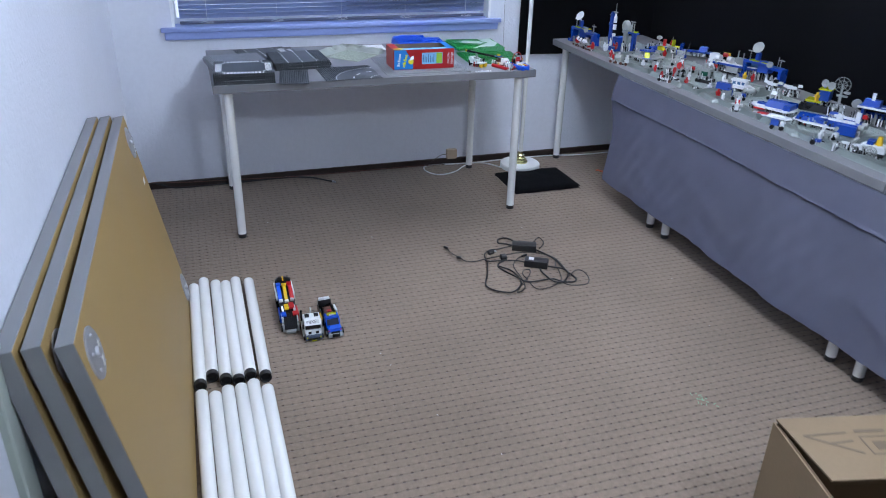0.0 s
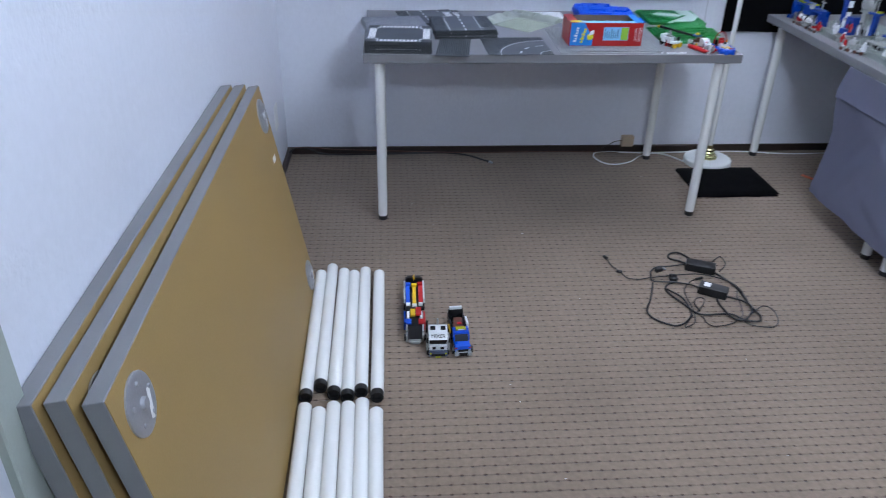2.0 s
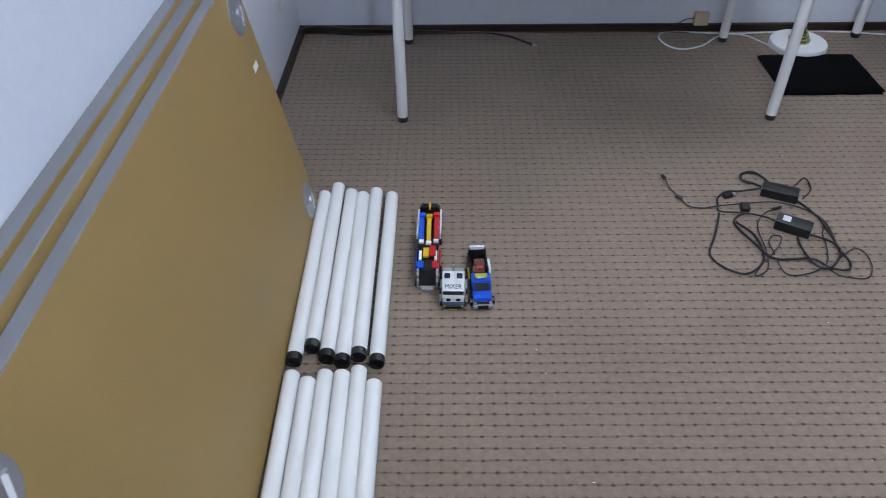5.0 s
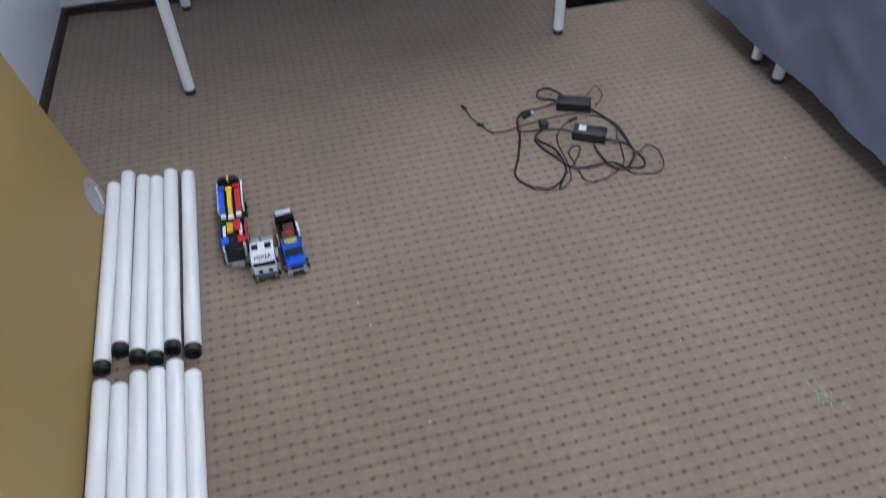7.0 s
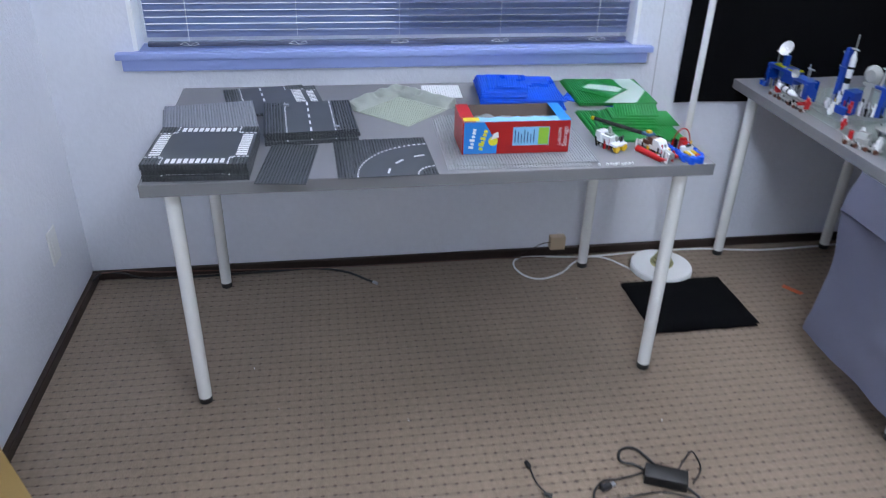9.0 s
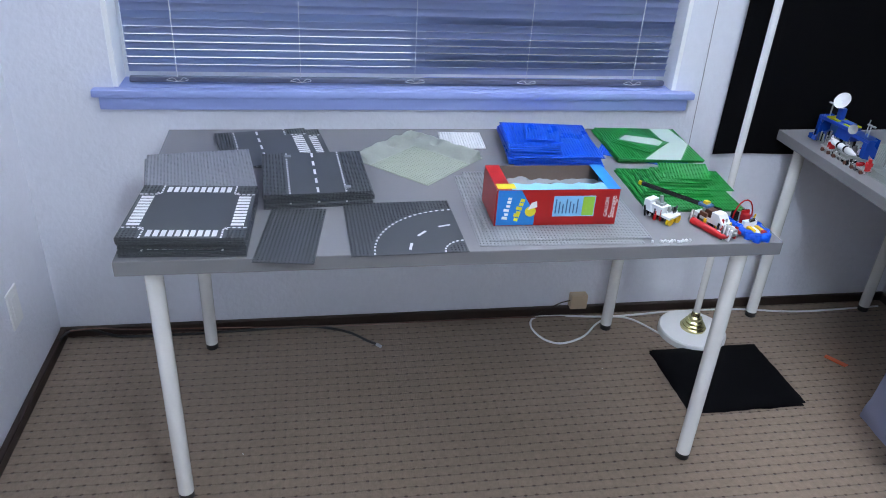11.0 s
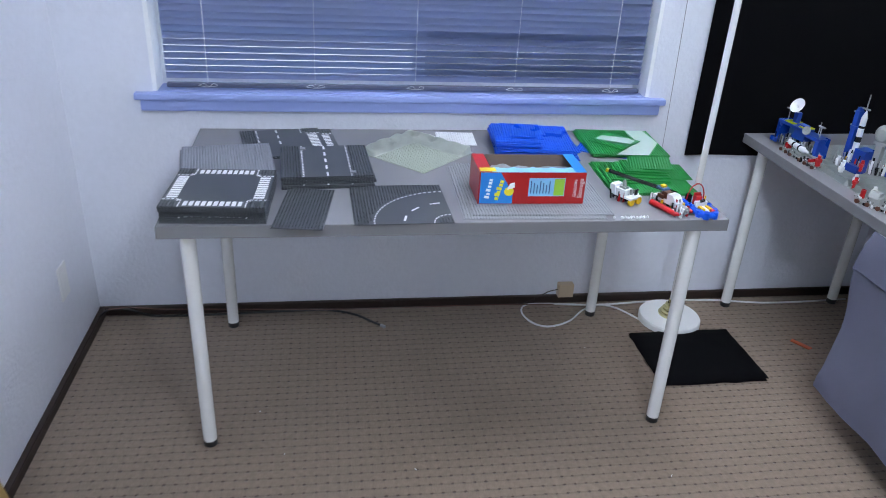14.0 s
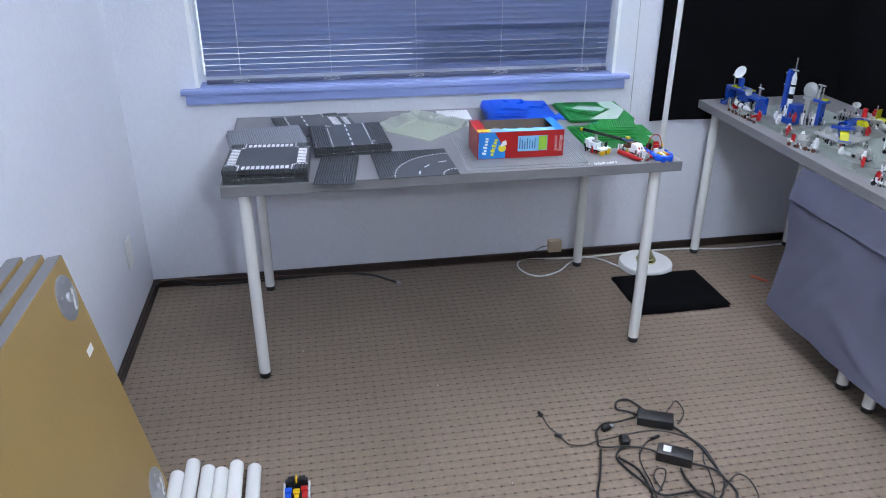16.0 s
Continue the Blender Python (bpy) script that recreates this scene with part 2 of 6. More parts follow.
def tube(bm, pts, r, seg=7, n=8):
    path = spline(pts, n)
    rings = []
    for i, p in enumerate(path):
        d = (path[min(i + 1, len(path) - 1)] - path[max(i - 1, 0)]).normalized()
        s = d.cross(Vector((0, 0, 1)))
        s = s.normalized() if s.length > 1e-4 else Vector((1, 0, 0))
        u = s.cross(d).normalized()
        rings.append([bm.verts.new(p + r * (math.cos(2 * math.pi * k / seg) * s + math.sin(2 * math.pi * k / seg) * u)) for k in range(seg)])
    for a, b in zip(rings, rings[1:]):
        for k in range(seg):
            bm.faces.new((a[k], a[(k + 1) % seg], b[(k + 1) % seg], b[k]))
    bm.faces.new(rings[0])
    bm.faces.new(list(reversed(rings[-1])))
    return bm


def prism(bm, outline, z0, z1):
    lo = [bm.verts.new((x, y, z0)) for x, y in outline]
    hi = [bm.verts.new((x, y, z1)) for x, y in outline]
    k = len(outline)
    for i in range(k):
        bm.faces.new((lo[i], lo[(i + 1) % k], hi[(i + 1) % k], hi[i]))
    bm.faces.new(hi)
    bm.faces.new(list(reversed(lo)))
    return bm


def mesh_of(name, bm, material, smooth=True):
    bmesh.ops.recalc_face_normals(bm, faces=bm.faces)
    me = bpy.data.meshes.new(name)
    bm.to_mesh(me)
    bm.free()
    me.materials.append(material)
    if smooth:
        me.polygons.foreach_set("use_smooth", [True] * len(me.polygons))
        me.set_sharp_from_angle(angle=radians(32))
    return me


def part(name, bm, material, parent, label="", m=None):
    ob = new(name, mesh_of(name, bm, material))
    ob.parent = parent
    if m is not None:
        ob.matrix_basis = m
    return tagged(ob, label)


def solid(name, bm, material, label, category, group="", kind="", m=None):
    ob = new(name, mesh_of(name, bm, material))
    if m is not None:
        ob.matrix_basis = m
    return tagged(ob, label, category, group, kind)


def thing(name, label, category, group="", kind="", m=None):
    ob = new(name)
    ob.empty_display_size = 0.05
    if m is not None:
        ob.matrix_basis = m
    return tagged(ob, label, category, group, kind)


# ---- the room ----
XL, XR, YB, YF, ZC = 1.50, 4.60, 6.128, -2.4, 2.42
WX0, WX1, WZ0, WZ1 = 1.838, 3.541, 0.838, 1.98   # window opening
T = 0.16
solid("floor", box_bm(XL - T, XR + T, YF - T, YB + T, -0.12, 0), FLOORM, "beige loop-pile carpet with a grid of dark flecks", "carpet", kind="structure")
solid("ceiling", box_bm(XL - T, XR + T, YF - T, YB + T, ZC, ZC + 0.12), CEIL, "plain white painted ceiling", "ceiling", kind="structure")
bm = bmesh.new()
bx(bm, XL - T, WX0, YB, YB + T, 0, ZC)
bx(bm, WX1, XR + T, YB, YB + T, 0, ZC)
bx(bm, WX0, WX1, YB, YB + T, 0, WZ0)
bx(bm, WX0, WX1, YB, YB + T, WZ1, ZC)
solid("wall_north", bm, WALL, "white painted plaster wall with a wide window", "wall", kind="structure")
DY0, DY1, DZ = 2.42, 3.30, 2.03                  # doorway in the west wall
WEST = pose(1.557, YB, 0, 0, 0, -0.85)           # inner face of the west wall, a little out of square
bm = bmesh.new()
bx(bm, -T, 0, YF - YB, DY0 - YB, 0, ZC)
bx(bm, -T, 0, DY1 - YB, 0, 0, ZC)
bx(bm, -T, 0, DY0 - YB, DY1 - YB, DZ, ZC)
solid("wall_west", bm, WALL, "white painted lightly textured plaster wall", "wall", kind="structure", m=WEST)
solid("wall_east", box_bm(XR, XR + T, YF, YB, 0, ZC), WALL, "white painted plaster wall behind a black curtain", "wall", kind="structure")
solid("wall_south", box_bm(XL - T, XR + T, YF - T, YF, 0, ZC), WALL, "plain white painted plaster wall", "wall", kind="structure")
# door and casing
door = thing("door_1", "pale grey-green painted closed door", "door", kind="structure", m=WEST @ pose(0, DY0 - YB, 0))
part("door_leaf", box_bm(-0.07, -0.03, 0.01, DY1 - DY0 - 0.01, 0.01, DZ - 0.01, bev=0.002), DOORP, door)
for y0, y1, z0, z1 in ((-0.075, 0.0, 0, DZ + 0.075), (DY1 - DY0, DY1 - DY0 + 0.075, 0, DZ + 0.075), (0, DY1 - DY0, DZ, DZ + 0.075)):
    part("casing", box_bm(-0.005, 0.016, y0, y1, z0, z1, bev=0.003), DOORP, door)
# baseboards
bm = box_bm(1.553, XR, YB - 0.015, YB - 0.0005, 0, 0.036, bev=0.003)
solid("baseboard_north", bm, BASEB, "low dark brown worn baseboard", "baseboard", kind="structure")
bm = box_bm(0.0005, 0.020, DY1 + 0.08 - YB, -0.0155, 0, 0.036, bev=0.003)
solid("baseboard_west", bm, BASEB, "low dark brown worn baseboard", "baseboard", kind="structure", m=WEST)
solid("baseboard_east", box_bm(XR - 0.012, XR - 0.0005, YF, YB - 0.0155, 0, 0.036, bev=0.003), BASEB, "low dark brown worn baseboard", "baseboard", kind="structure")

# window: jambs, sash, panes, sill and blind
win = thing("window_1", "wide window behind a lowered blue-grey slatted blind", "window", kind="structure", m=pose(0, YB, 0))
WM = 2.72
part("window_sill", box_bm(WX0 - 0.055, WX1 + 0.055, -0.034, -0.0005, WZ0 - 0.016, WZ0 + 0.006, bev=0.005, seg=2), TRIM, win, "periwinkle blue painted sill")
part("sill_board", box_bm(WX0 + 0.001, WX1 - 0.001, -0.0004, 0.15, WZ0 - 0.0, WZ0 + 0.006), TRIM, win)
part("apron", box_bm(WX0 - 0.04, WX1 + 0.04, -0.022, -0.0005, WZ0 - 0.055, WZ0 - 0.0165, bev=0.006, seg=2), TRIM, win, "periwinkle blue painted apron moulding")
for x0, x1 in ((WX0, WX0 + 0.014), (WX1 - 0.014, WX1)):
    part("jamb", box_bm(x0, x1, 0.001, 0.15, WZ0 + 0.006, WZ1), JAMB, win)
for x0, x1, y0 in ((WX0 + 0.014, WM + 0.02, 0.10), (WM - 0.02, WX1 - 0.014, 0.125)):
    bm = bmesh.new()
    le, ri = (0.010, 0.035) if x0 < WM - 0.1 else (0.035, 0.010)
    bx(bm, x0, x0 + le, y0, y0 + 0.02, WZ0 + 0.006, WZ1)
    bx(bm, x1 - ri, x1, y0, y0 + 0.02, WZ0 + 0.006, WZ1)
    bx(bm, x0 + le, x1 - ri, y0, y0 + 0.02, WZ0 + 0.006, WZ0 + 0.036)
    bx(bm, x0 + le, x1 - ri, y0, y0 + 0.02, WZ1 - 0.035, WZ1)
    part("sash", bm, JAMB, win)
glass = bpy.data.materials.new("window_glass")
glass.use_nodes = True
gb = glass.node_tree.nodes["Principled BSDF"]
gb.inputs["Transmission Weight"].default_value, gb.inputs["Roughness"].default_value, gb.inputs["IOR"].default_value = 1.0, 0.0, 1.45
for x0, x1, y0 in ((WX0 + 0.024, WM - 0.015, 0.108), (WM + 0.015, WX1 - 0.024, 0.133)):
    pane = part("pane", box_bm(x0, x1, y0, y0 + 0.004, WZ0 + 0.036, WZ1 - 0.035), glass, win)
    pane.visible_shadow = False

part("fly_screen", box_bm(WM + 0.02, WX1 - 0.03, 0.147, 0.148, WZ0 + 0.03, WZ1 - 0.03), SCREEN, win, "dark insect screen")

# blind: head rail, slats, cords
blind = thing("window_blind", "lowered blue-grey metal venetian blind with nearly closed slats", "blind", m=pose(0, YB + 0.035, 0))
bm = bmesh.new()
SL, PITCH = 0.0125, 0.0215
prof = [(-SL, 0.0), (-SL * 0.5, 0.0026), (0, 0.0034), (SL * 0.5, 0.0026), (SL, 0.0)]
for sx in (WX0 + 0.040, WX1 - 0.030):
    for u, v in prof:
        bm.verts.new((sx, u, v))
bm.verts.ensure_lookup_table()
for i in range(4):
    bm.faces.new([bm.verts[k] for k in (i, i + 1, i + 6, i + 5)])
bmesh.ops.solidify(bm, geom=bm.faces[:], thickness=0.0003)
slat_mesh = mesh_of("slat", bm, SLAT)
zs = WZ0 + 0.052
k = 0
rnd = random.Random(4)
while zs < WZ1 - 0.05:
    s = new("slat", slat_mesh)
    s.parent = blind
    s.matrix_basis = pose(0, 0, zs, -(61 if 0 < k < 5 else 63 if k == 5 else 69) + rnd.uniform(-0.25, 0.25), 0, 0)
    k += 1
    zs += PITCH
part("bottom_rail", box_bm(WX0 + 0.040, WX1 - 0.030, -0.010, 0.010, WZ0 + 0.012, WZ0 + 0.028, bev=0.004, seg=2), mat("blind_rail", (0.085, 0.095, 0.15), 0.4, var=0.05), blind, "dark blue-grey bottom rail")
part("head_rail", box_bm(WX0 + 0.016, WX1 - 0.018, -0.016, 0.016, WZ1 - 0.045, WZ1 - 0.004, bev=0.003), SLAT, blind)
for cx in (2.01, 2.36, 2.70, 3.05, 3.40):
    cord = 0.0015 if cx in (2.01, 3.40) else 0.0009
    bm = cyl_bm((cx, -0.0075, WZ0 + 0.02), (cx, -0.0075, WZ1 - 0.04), cord, seg=6)
    cyl(bm, (cx + 0.004, 0.0135, WZ0 + 0.02), (cx + 0.004, 0.0135, WZ1 - 0.04), 0.0009, seg=6)
    part("ladder_cord", bm, WHITEP, blind, "thin white ladder cord")
    bm = tube(bmesh.new(), [(cx - 0.03, -0.012, WZ0 + 0.020), (cx - 0.012, -0.016, WZ0 + 0.028), (cx + 0.004, -0.0165, WZ0 + 0.018), (cx + 0.018, -0.016, WZ0 + 0.028), (cx + 0.03, -0.012, WZ0 + 0.020), (cx, -0.013, WZ0 + 0.016), (cx - 0.03, -0.012, WZ0 + 0.020)], 0.0008, seg=5, n=4)
    part("cord_loop", bm, WHITEP, blind)

# unseen ceiling lamps; the mid-room one is only an added fill
for lx, ly in (LAMP, LAMP_FILL):
    cl = thing("ceiling_light", "unseen round white glass ceiling light, switched on", "ceiling light", group="ceiling lights", m=pose(lx, ly, ZC))
    part("base", lathe(bmesh.new(), [(0.0, -0.001), (0.12, -0.001), (0.12, -0.03), (0.0, -0.03)]), WHITEP, cl)

# outside ground
ground_m = mat("pale_concrete", (0.55, 0.55, 0.55), 0.9, var=0.1, scale=0.6)
solid("ground", box_bm(-400, 400, YB + T + 0.002, 600, -1.2, -0.6), ground_m, "pale concrete ground outside the window", "ground", kind="structure")


# ---- tables ----
def table(w, d, h, label, m):
    tb = thing("table", label, "table", group="grey white-legged tables", m=m)
    part("tabletop", box_bm(0, w, 0, d, h - 0.034, h, bev=0.0012), TABLE, tb, "matt grey laminate tabletop")
    for x in (0.062, w - 0.062):
        for y in (0.062, d - 0.062):
            leg = part("leg", lathe(bmesh.new(), [(0.0195, 0.022), (0.0195, h - 0.04)], at=(x, y, 0)), LEGW, tb, "round white steel leg")
            part("foot", lathe(bmesh.new(), [(0.016, 0.0), (0.019, 0.003), (0.019, 0.0215)], at=(x, y, 0)), BLACKP, leg, "black plastic foot")
            part("mounting_plate", lathe(bmesh.new(), [(0.05, h - 0.0395), (0.05, h - 0.0342)], at=(x, y, 0)), STEEL, leg)
    return tb


TH = 0.734
table(1.486, 0.760, TH, "grey laminate table on white legs holding toy baseplates", pose(1.983, 5.321, 0))
A2 = 0.0
ZT = TH - 0.016            # top of the tables with the spacecraft
for y1 in (6.117, 4.910, 3.706):
    table(0.6, 1.2, ZT, "grey laminate table on white legs holding toy spacecraft", pose(3.934, y1 - 1.2, 0))


# ---- panels leaning on the west wall, with their legs on the carpet ----
def panel(m, label):
    p = thing("leaning_board", label, "board", group="leaning boards", m=m)
    L, W, t = 1.512, 0.766, 0.034
    # local: x thickness (outwards is +x), y length, z width
    part("core", box_bm(-t, 0, 0.0, L, 0, W, bev=0.0012), TABLE, p, "grey laminate face and edges")
    part("underside", box_bm(0.0002, 0.0014, 0.002, L - 0.002, 0.002, W - 0.002), BOARD, p, "unpainted tan fibreboard underside")
    for y in (0.084, L - 0.075):
        for z in (0.080, W - 0.080):
            pl = part("mounting_plate", lathe(bmesh.new(), [(0.055, 0), (0.055, 0.003), (0.051, 0.005), (0.046, 0.006), (0.012, 0.006), (0.010, 0.012), (0.004, 0.012)], seg=28), STEEL, p, "round zinc leg mounting plate", m=pose(0.0014, y, z, 0, 90, 0))
            for a in range(5):
                part("screw", lathe(bmesh.new(), [(0.0045, 0), (0.0045, 0.002), (0.002, 0.0035)], seg=8), STEEL, pl, m=pose(0.037 * math.cos(a * 1.2566 + 0.5), 0.037 * math.sin(a * 1.2566 + 0.5), 0.006))
            part("sticker", box_bm(-0.026, 0.026, -0.006, 0.006, 0.0063, 0.0066), PAPER, pl, "small white paper sticker", m=pose(0.016, 0.020, 0, 0, 0, -24))
    part("sticker", box_bm(0.0015, 0.0018, L - 0.10, L - 0.06, 0.53, 0.55), PAPER, p, "small white paper sticker")
    return p


for bx0, tx0, y0, yaw, lab in ((1.654, 1.552, 3.344, -0.9, "grey tabletop leaning against the white wall"), (1.716, 1.597, 3.354, -0.75, "grey tabletop leaning between two others"), (1.790, 1.652, 3.352, -0.30, "grey tabletop with tan underside facing the room")):
    lean = math.degrees(math.asin((bx0 - tx0) / 0.766))
    panel(pose(bx0, y0, 0.001 + (0.034 * math.sin(math.radians(lean))), 0, 0, yaw) @ pose(0, 0, 0, 0, -lean, 0), lab)


def loose_leg(m):
    g = thing("white_tube", "white enamelled steel tube with black cap on carpet", "tube", group="loose white tubes", m=m)
    part("pipe", lathe(bmesh.new(), [(0.006, 0.7), (0.0185, 0.7), (0.0205, 0.697), (0.0205, 0.024), (0.0195, 0.022)], seg=28), LEGW, g)
    part("foot", lathe(bmesh.new(), [(0.0, 0.012), (0.0155, 0.012), (0.0165, 0.0), (0.0195, 0.0), (0.020, 0.003), (0.020, 0.0218)], seg=28), BLACKP, g, "black hollow plastic foot")
    return g


first = None
for x, y, r in ((1.818, 4.203, 0.3), (1.858, 4.247, 0.3), (1.900, 4.213, 0.0), (1.941, 4.197, 0.2), (1.981, 4.219, 0.1), (2.029, 4.196, -0.2)):
    m = pose(x, y, 0.0207, -90, 0, r)
    first = copy_thing(first, m) if first else loose_leg(m)
for x, y, r in ((1.820, 4.166, 0.7), (1.862, 4.146, 0.9), (1.903, 4.168, 0.8), (1.945, 4.167, 0.8), (1.986, 4.180, 0.4), (2.027, 4.137, 0.2)):
    copy_thing(first, pose(x + 0.7 * math.sin(radians(r)), y - 0.7, 0.0207, -90, 0, r))


# ---- cloths ----
def sheet(name, w, h, nx, nz, wave, material, label, category, m, thick=0.002):
    bm = bmesh.new()
    grid = [[bm.verts.new((*wave(i / nx, j / nz, w, h),)) for j in range(nz + 1)] for i in range(nx + 1)]
    for i in range(nx):
        for j in range(nz):
            bm.faces.new((grid[i][j], grid[i + 1][j], grid[i + 1][j + 1], grid[i][j + 1]))
    bmesh.ops.solidify(bm, geom=bm.faces[:], thickness=thick)
    return solid(name, bm, material, label, category, m=m)


def table_skirt(u, v, w, h):
    y = -u * w
    d = 1 - v
    off = d * (0.007 * math.sin(u * 17) + 0.004 * math.sin(u * 41 + 1.3)) - 0.004
    seam = v - 0.765 - 0.012 * math.sin(u * 6)
    off += 0.004 * math.tanh(seam / 0.006) + 0.005 * math.exp(-(seam / 0.008) ** 2)
    off += (0.012 * max(0.0, noise.noise(Vector((u * 14 + v * 5, v * 2.5, 5)))) + 0.004 * noise.noise(Vector((u * 46 - v * 6, v * 4, 8)))) * (0.25 + d)
    curl = 0.016 * math.exp(-u * 55) * math.sin(v * 9 + 0.5)
    off += 0.004 * noise.noise(Vector((u * 30, v * 5, 2)))
    sag = (0.004 - 0.010 * math.sin(u * 5.5 - 0.6) + 0.010 * noise.noise(Vector((u * 9, 0, 7)))) * d
    return (-0.004 - off - curl * 0.7, y + 0.02 * d * math.exp(-u * 25) * 1.2 - 0.012 * math.sin(v * 7) * math.exp(-u * 60), -h * d + sag)


skirt = thing("table_skirt", "creased grey cloth skirt hanging from the table edge", "cloth", m=pose(3.934, 5.345, 0.684, 0, 0, 0))
body = sheet("drape", 2.85, 0.574, 240, 110, table_skirt, CLOTH, "", "", None)
body.parent = skirt
hem = sheet("hem", 2.85, 0.574, 220, 1, lambda u, v, w, h: Vector(table_skirt(u, 0.035 * v, w, h)) - Vector((0.0022, 0, 0)), CLOTH, "stitched bottom hem", "", None, thick=0.001)
hem.parent = skirt


def curtain_wave(u, v, w, h):
    o = 0.006 * math.sin(u * w * 9) * (1 - 0.4 * v) + 0.010 * noise.noise(Vector((u * w * 3, v * 2, 1)))
    return (u * w, -0.014 - abs(o), -h * (1 - v) + 0.008 * noise.noise(Vector((u * w * 4, 0, 3))) * (1 - v))


sheet("backdrop_curtain", 0.885, 1.70, 40, 30, curtain_wave, BLACKC, "matt black backdrop cloth hung beside the window", "curtain", pose(3.715, YB, 2.33))
sheet("backdrop_curtain", 6.0, 1.70, 160, 30, curtain_wave, BLACKC, "long matt black backdrop cloth hung behind the tables", "curtain", pose(XR, YB - 0.004, 2.33, 0, 0, -90))


# ---- floor lamp, folded cloth, cables and small fixtures ----
lampf = thing("floor_lamp", "white floor lamp with brass collar on a round base", "floor lamp", m=pose(TORCH[0], TORCH[1], 0))
part("base_disc", lathe(bmesh.new(), [(0.112, 0.0), (0.118, 0.004), (0.118, 0.024), (0.114, 0.030), (0.03, 0.033)], seg=48), WHITEP, lampf, "heavy round white base")
part("collar", lathe(bmesh.new(), [(0.044, 0.0325), (0.045, 0.040), (0.037, 0.044), (0.038, 0.052), (0.030, 0.056), (0.031, 0.064), (0.024, 0.068), (0.024, 0.078), (0.016, 0.084), (0.014, 0.098), (0.011, 0.1)], seg=32), BRASS, lampf, "stepped polished brass collar")
part("pole", cyl_bm((0, 0, 0.095), (0, 0, 1.74), 0.0115, seg=20), LEGW, lampf, "slim white pole")
part("bowl", lathe(bmesh.new(), [(0.02, 1.72), (0.09, 1.745), (0.15, 1.80), (0.165, 1.85), (0.161, 1.85), (0.145, 1.804), (0.085, 1.752), (0.0, 1.735)], seg=40), WHITEP, lampf, "upward-facing white bowl shade")

pad = thing("folded_cloth", "folded black cloth lying on the carpet", "cloth", m=pose(3.707, 5.707, 0, 0, 0, 0.5))
rp = random.Random(8)
for k, (dx, dy, w) in enumerate(((0.0, 0.0, 0.195), (-0.004, 0.003, 0.193), (0.003, -0.002, 0.194))):
    bm = bmesh.new()
    g = [[bm.verts.new((dx + (i / 20 - 0.5) * 2 * w + 0.004 * noise.noise(Vector((j * 0.4, k, 1))), dy + (j / 16 - 0.5) * 0.315 + 0.004 * noise.noise(Vector((i * 0.4, k, 5))), 0.006 * (k + 1) + 0.002 * noise.noise(Vector((i * 0.3, j * 0.3, k))) - (0.004 if i in (0, 20) or j in (0, 16) else 0))) for j in range(17)] for i in range(21)]
    for i in range(20):
        for j in range(16):
            bm.faces.new((g[i][j], g[i + 1][j], g[i + 1][j + 1], g[i][j + 1]))
    bmesh.ops.solidify(bm, geom=bm.faces[:], thickness=0.0055)
    part("fold", bm, BLACKC, pad)

plug = thing("power_adapter", "small ivory plug-in adapter low on the wall", "adapter", m=pose(3.326, YB, 0.036))
part("body", box_bm(-0.031, 0.031, -0.034, -0.0005, 0, 0.056, bev=0.004, seg=2), IVORY, plug)
part("lead", tube(bmesh.new(), [(-0.031, -0.02, 0.03), (-0.07, -0.03, 0.028), (-0.11, -0.03, 0.006), (-0.17, -0.026, -0.026), (-0.22, -0.026, -0.029)], 0.002), BASEB, plug, "thin dark lead")

wp = thing("wall_plate", "white plastic wall plate on the side wall", "wall plate", m=WEST @ pose(0, 5.842 - YB, 0.302))
part("plate", box_bm(0.0005, 0.006, -0.036, 0.036, -0.058, 0.058, bev=0.002), WHITEP, wp)
part("centre", box_bm(0.0061, 0.0075, -0.017, 0.017, -0.034, 0.034, bev=0.001), WHITEP, wp)

bm = tube(bmesh.new(), [(1.575, 6.045, 0.040), (1.60, 6.082, 0.046), (1.66, 6.096, 0.038), (1.75, 6.099, 0.006), (1.95, 6.095, 0.005), (2.30, 6.105, 0.006), (2.40, 6.098, 0.006), (2.49, 6.062, 0.006), (2.555, 6.005, 0.006), (2.582, 5.984, 0.006)], 0.0045, seg=8)
cab = thing("coaxial_cable", "black coaxial cable lying along the baseboard", "cable")
part("lead", bm, BLACKP, cab)
part("connector", cyl_bm((2.582, 5.984, 0.006), (2.596, 5.969, 0.006), 0.0055, seg=10), STEEL, cab, "metal screw connector")
bm = tube(bmesh.new(), [(1.60, 6.075, 0.052), (1.68, 6.088, 0.050), (1.78, 6.096, 0.034), (2.0, 6.096, 0.026), (2.45, 6.097, 0.010), (2.75, 6.094, 0.012), (3.05, 6.098, 0.010), (3.28, 6.094, 0.006)], 0.0022, seg=6)
solid("thin_cable", bm, BROWN, "thin brown cable tacked along the baseboard", "cable")
bm = tube(bmesh.new(), [(4.55, 6.07, 0.004), (4.2, 6.06, 0.004), (3.95, 6.095, 0.004), (3.7, 6.098, 0.004), (3.45, 6.085, 0.004), (3.24, 6.105, 0.004), (3.16, 6.095, 0.004), (3.138, 6.035, 0.004), (3.165, 5.965, 0.004), (3.222, 5.938, 0.004), (3.31, 5.972, 0.004), (3.385, 6.045, 0.004), (3.46, 6.082, 0.004), (3.53, 6.055, 0.004), (3.60, 5.955, 0.004)], 0.0036, seg=8)
solid("white_cable", bm, WHITEP, "white power cable looping over the carpet", "cable")
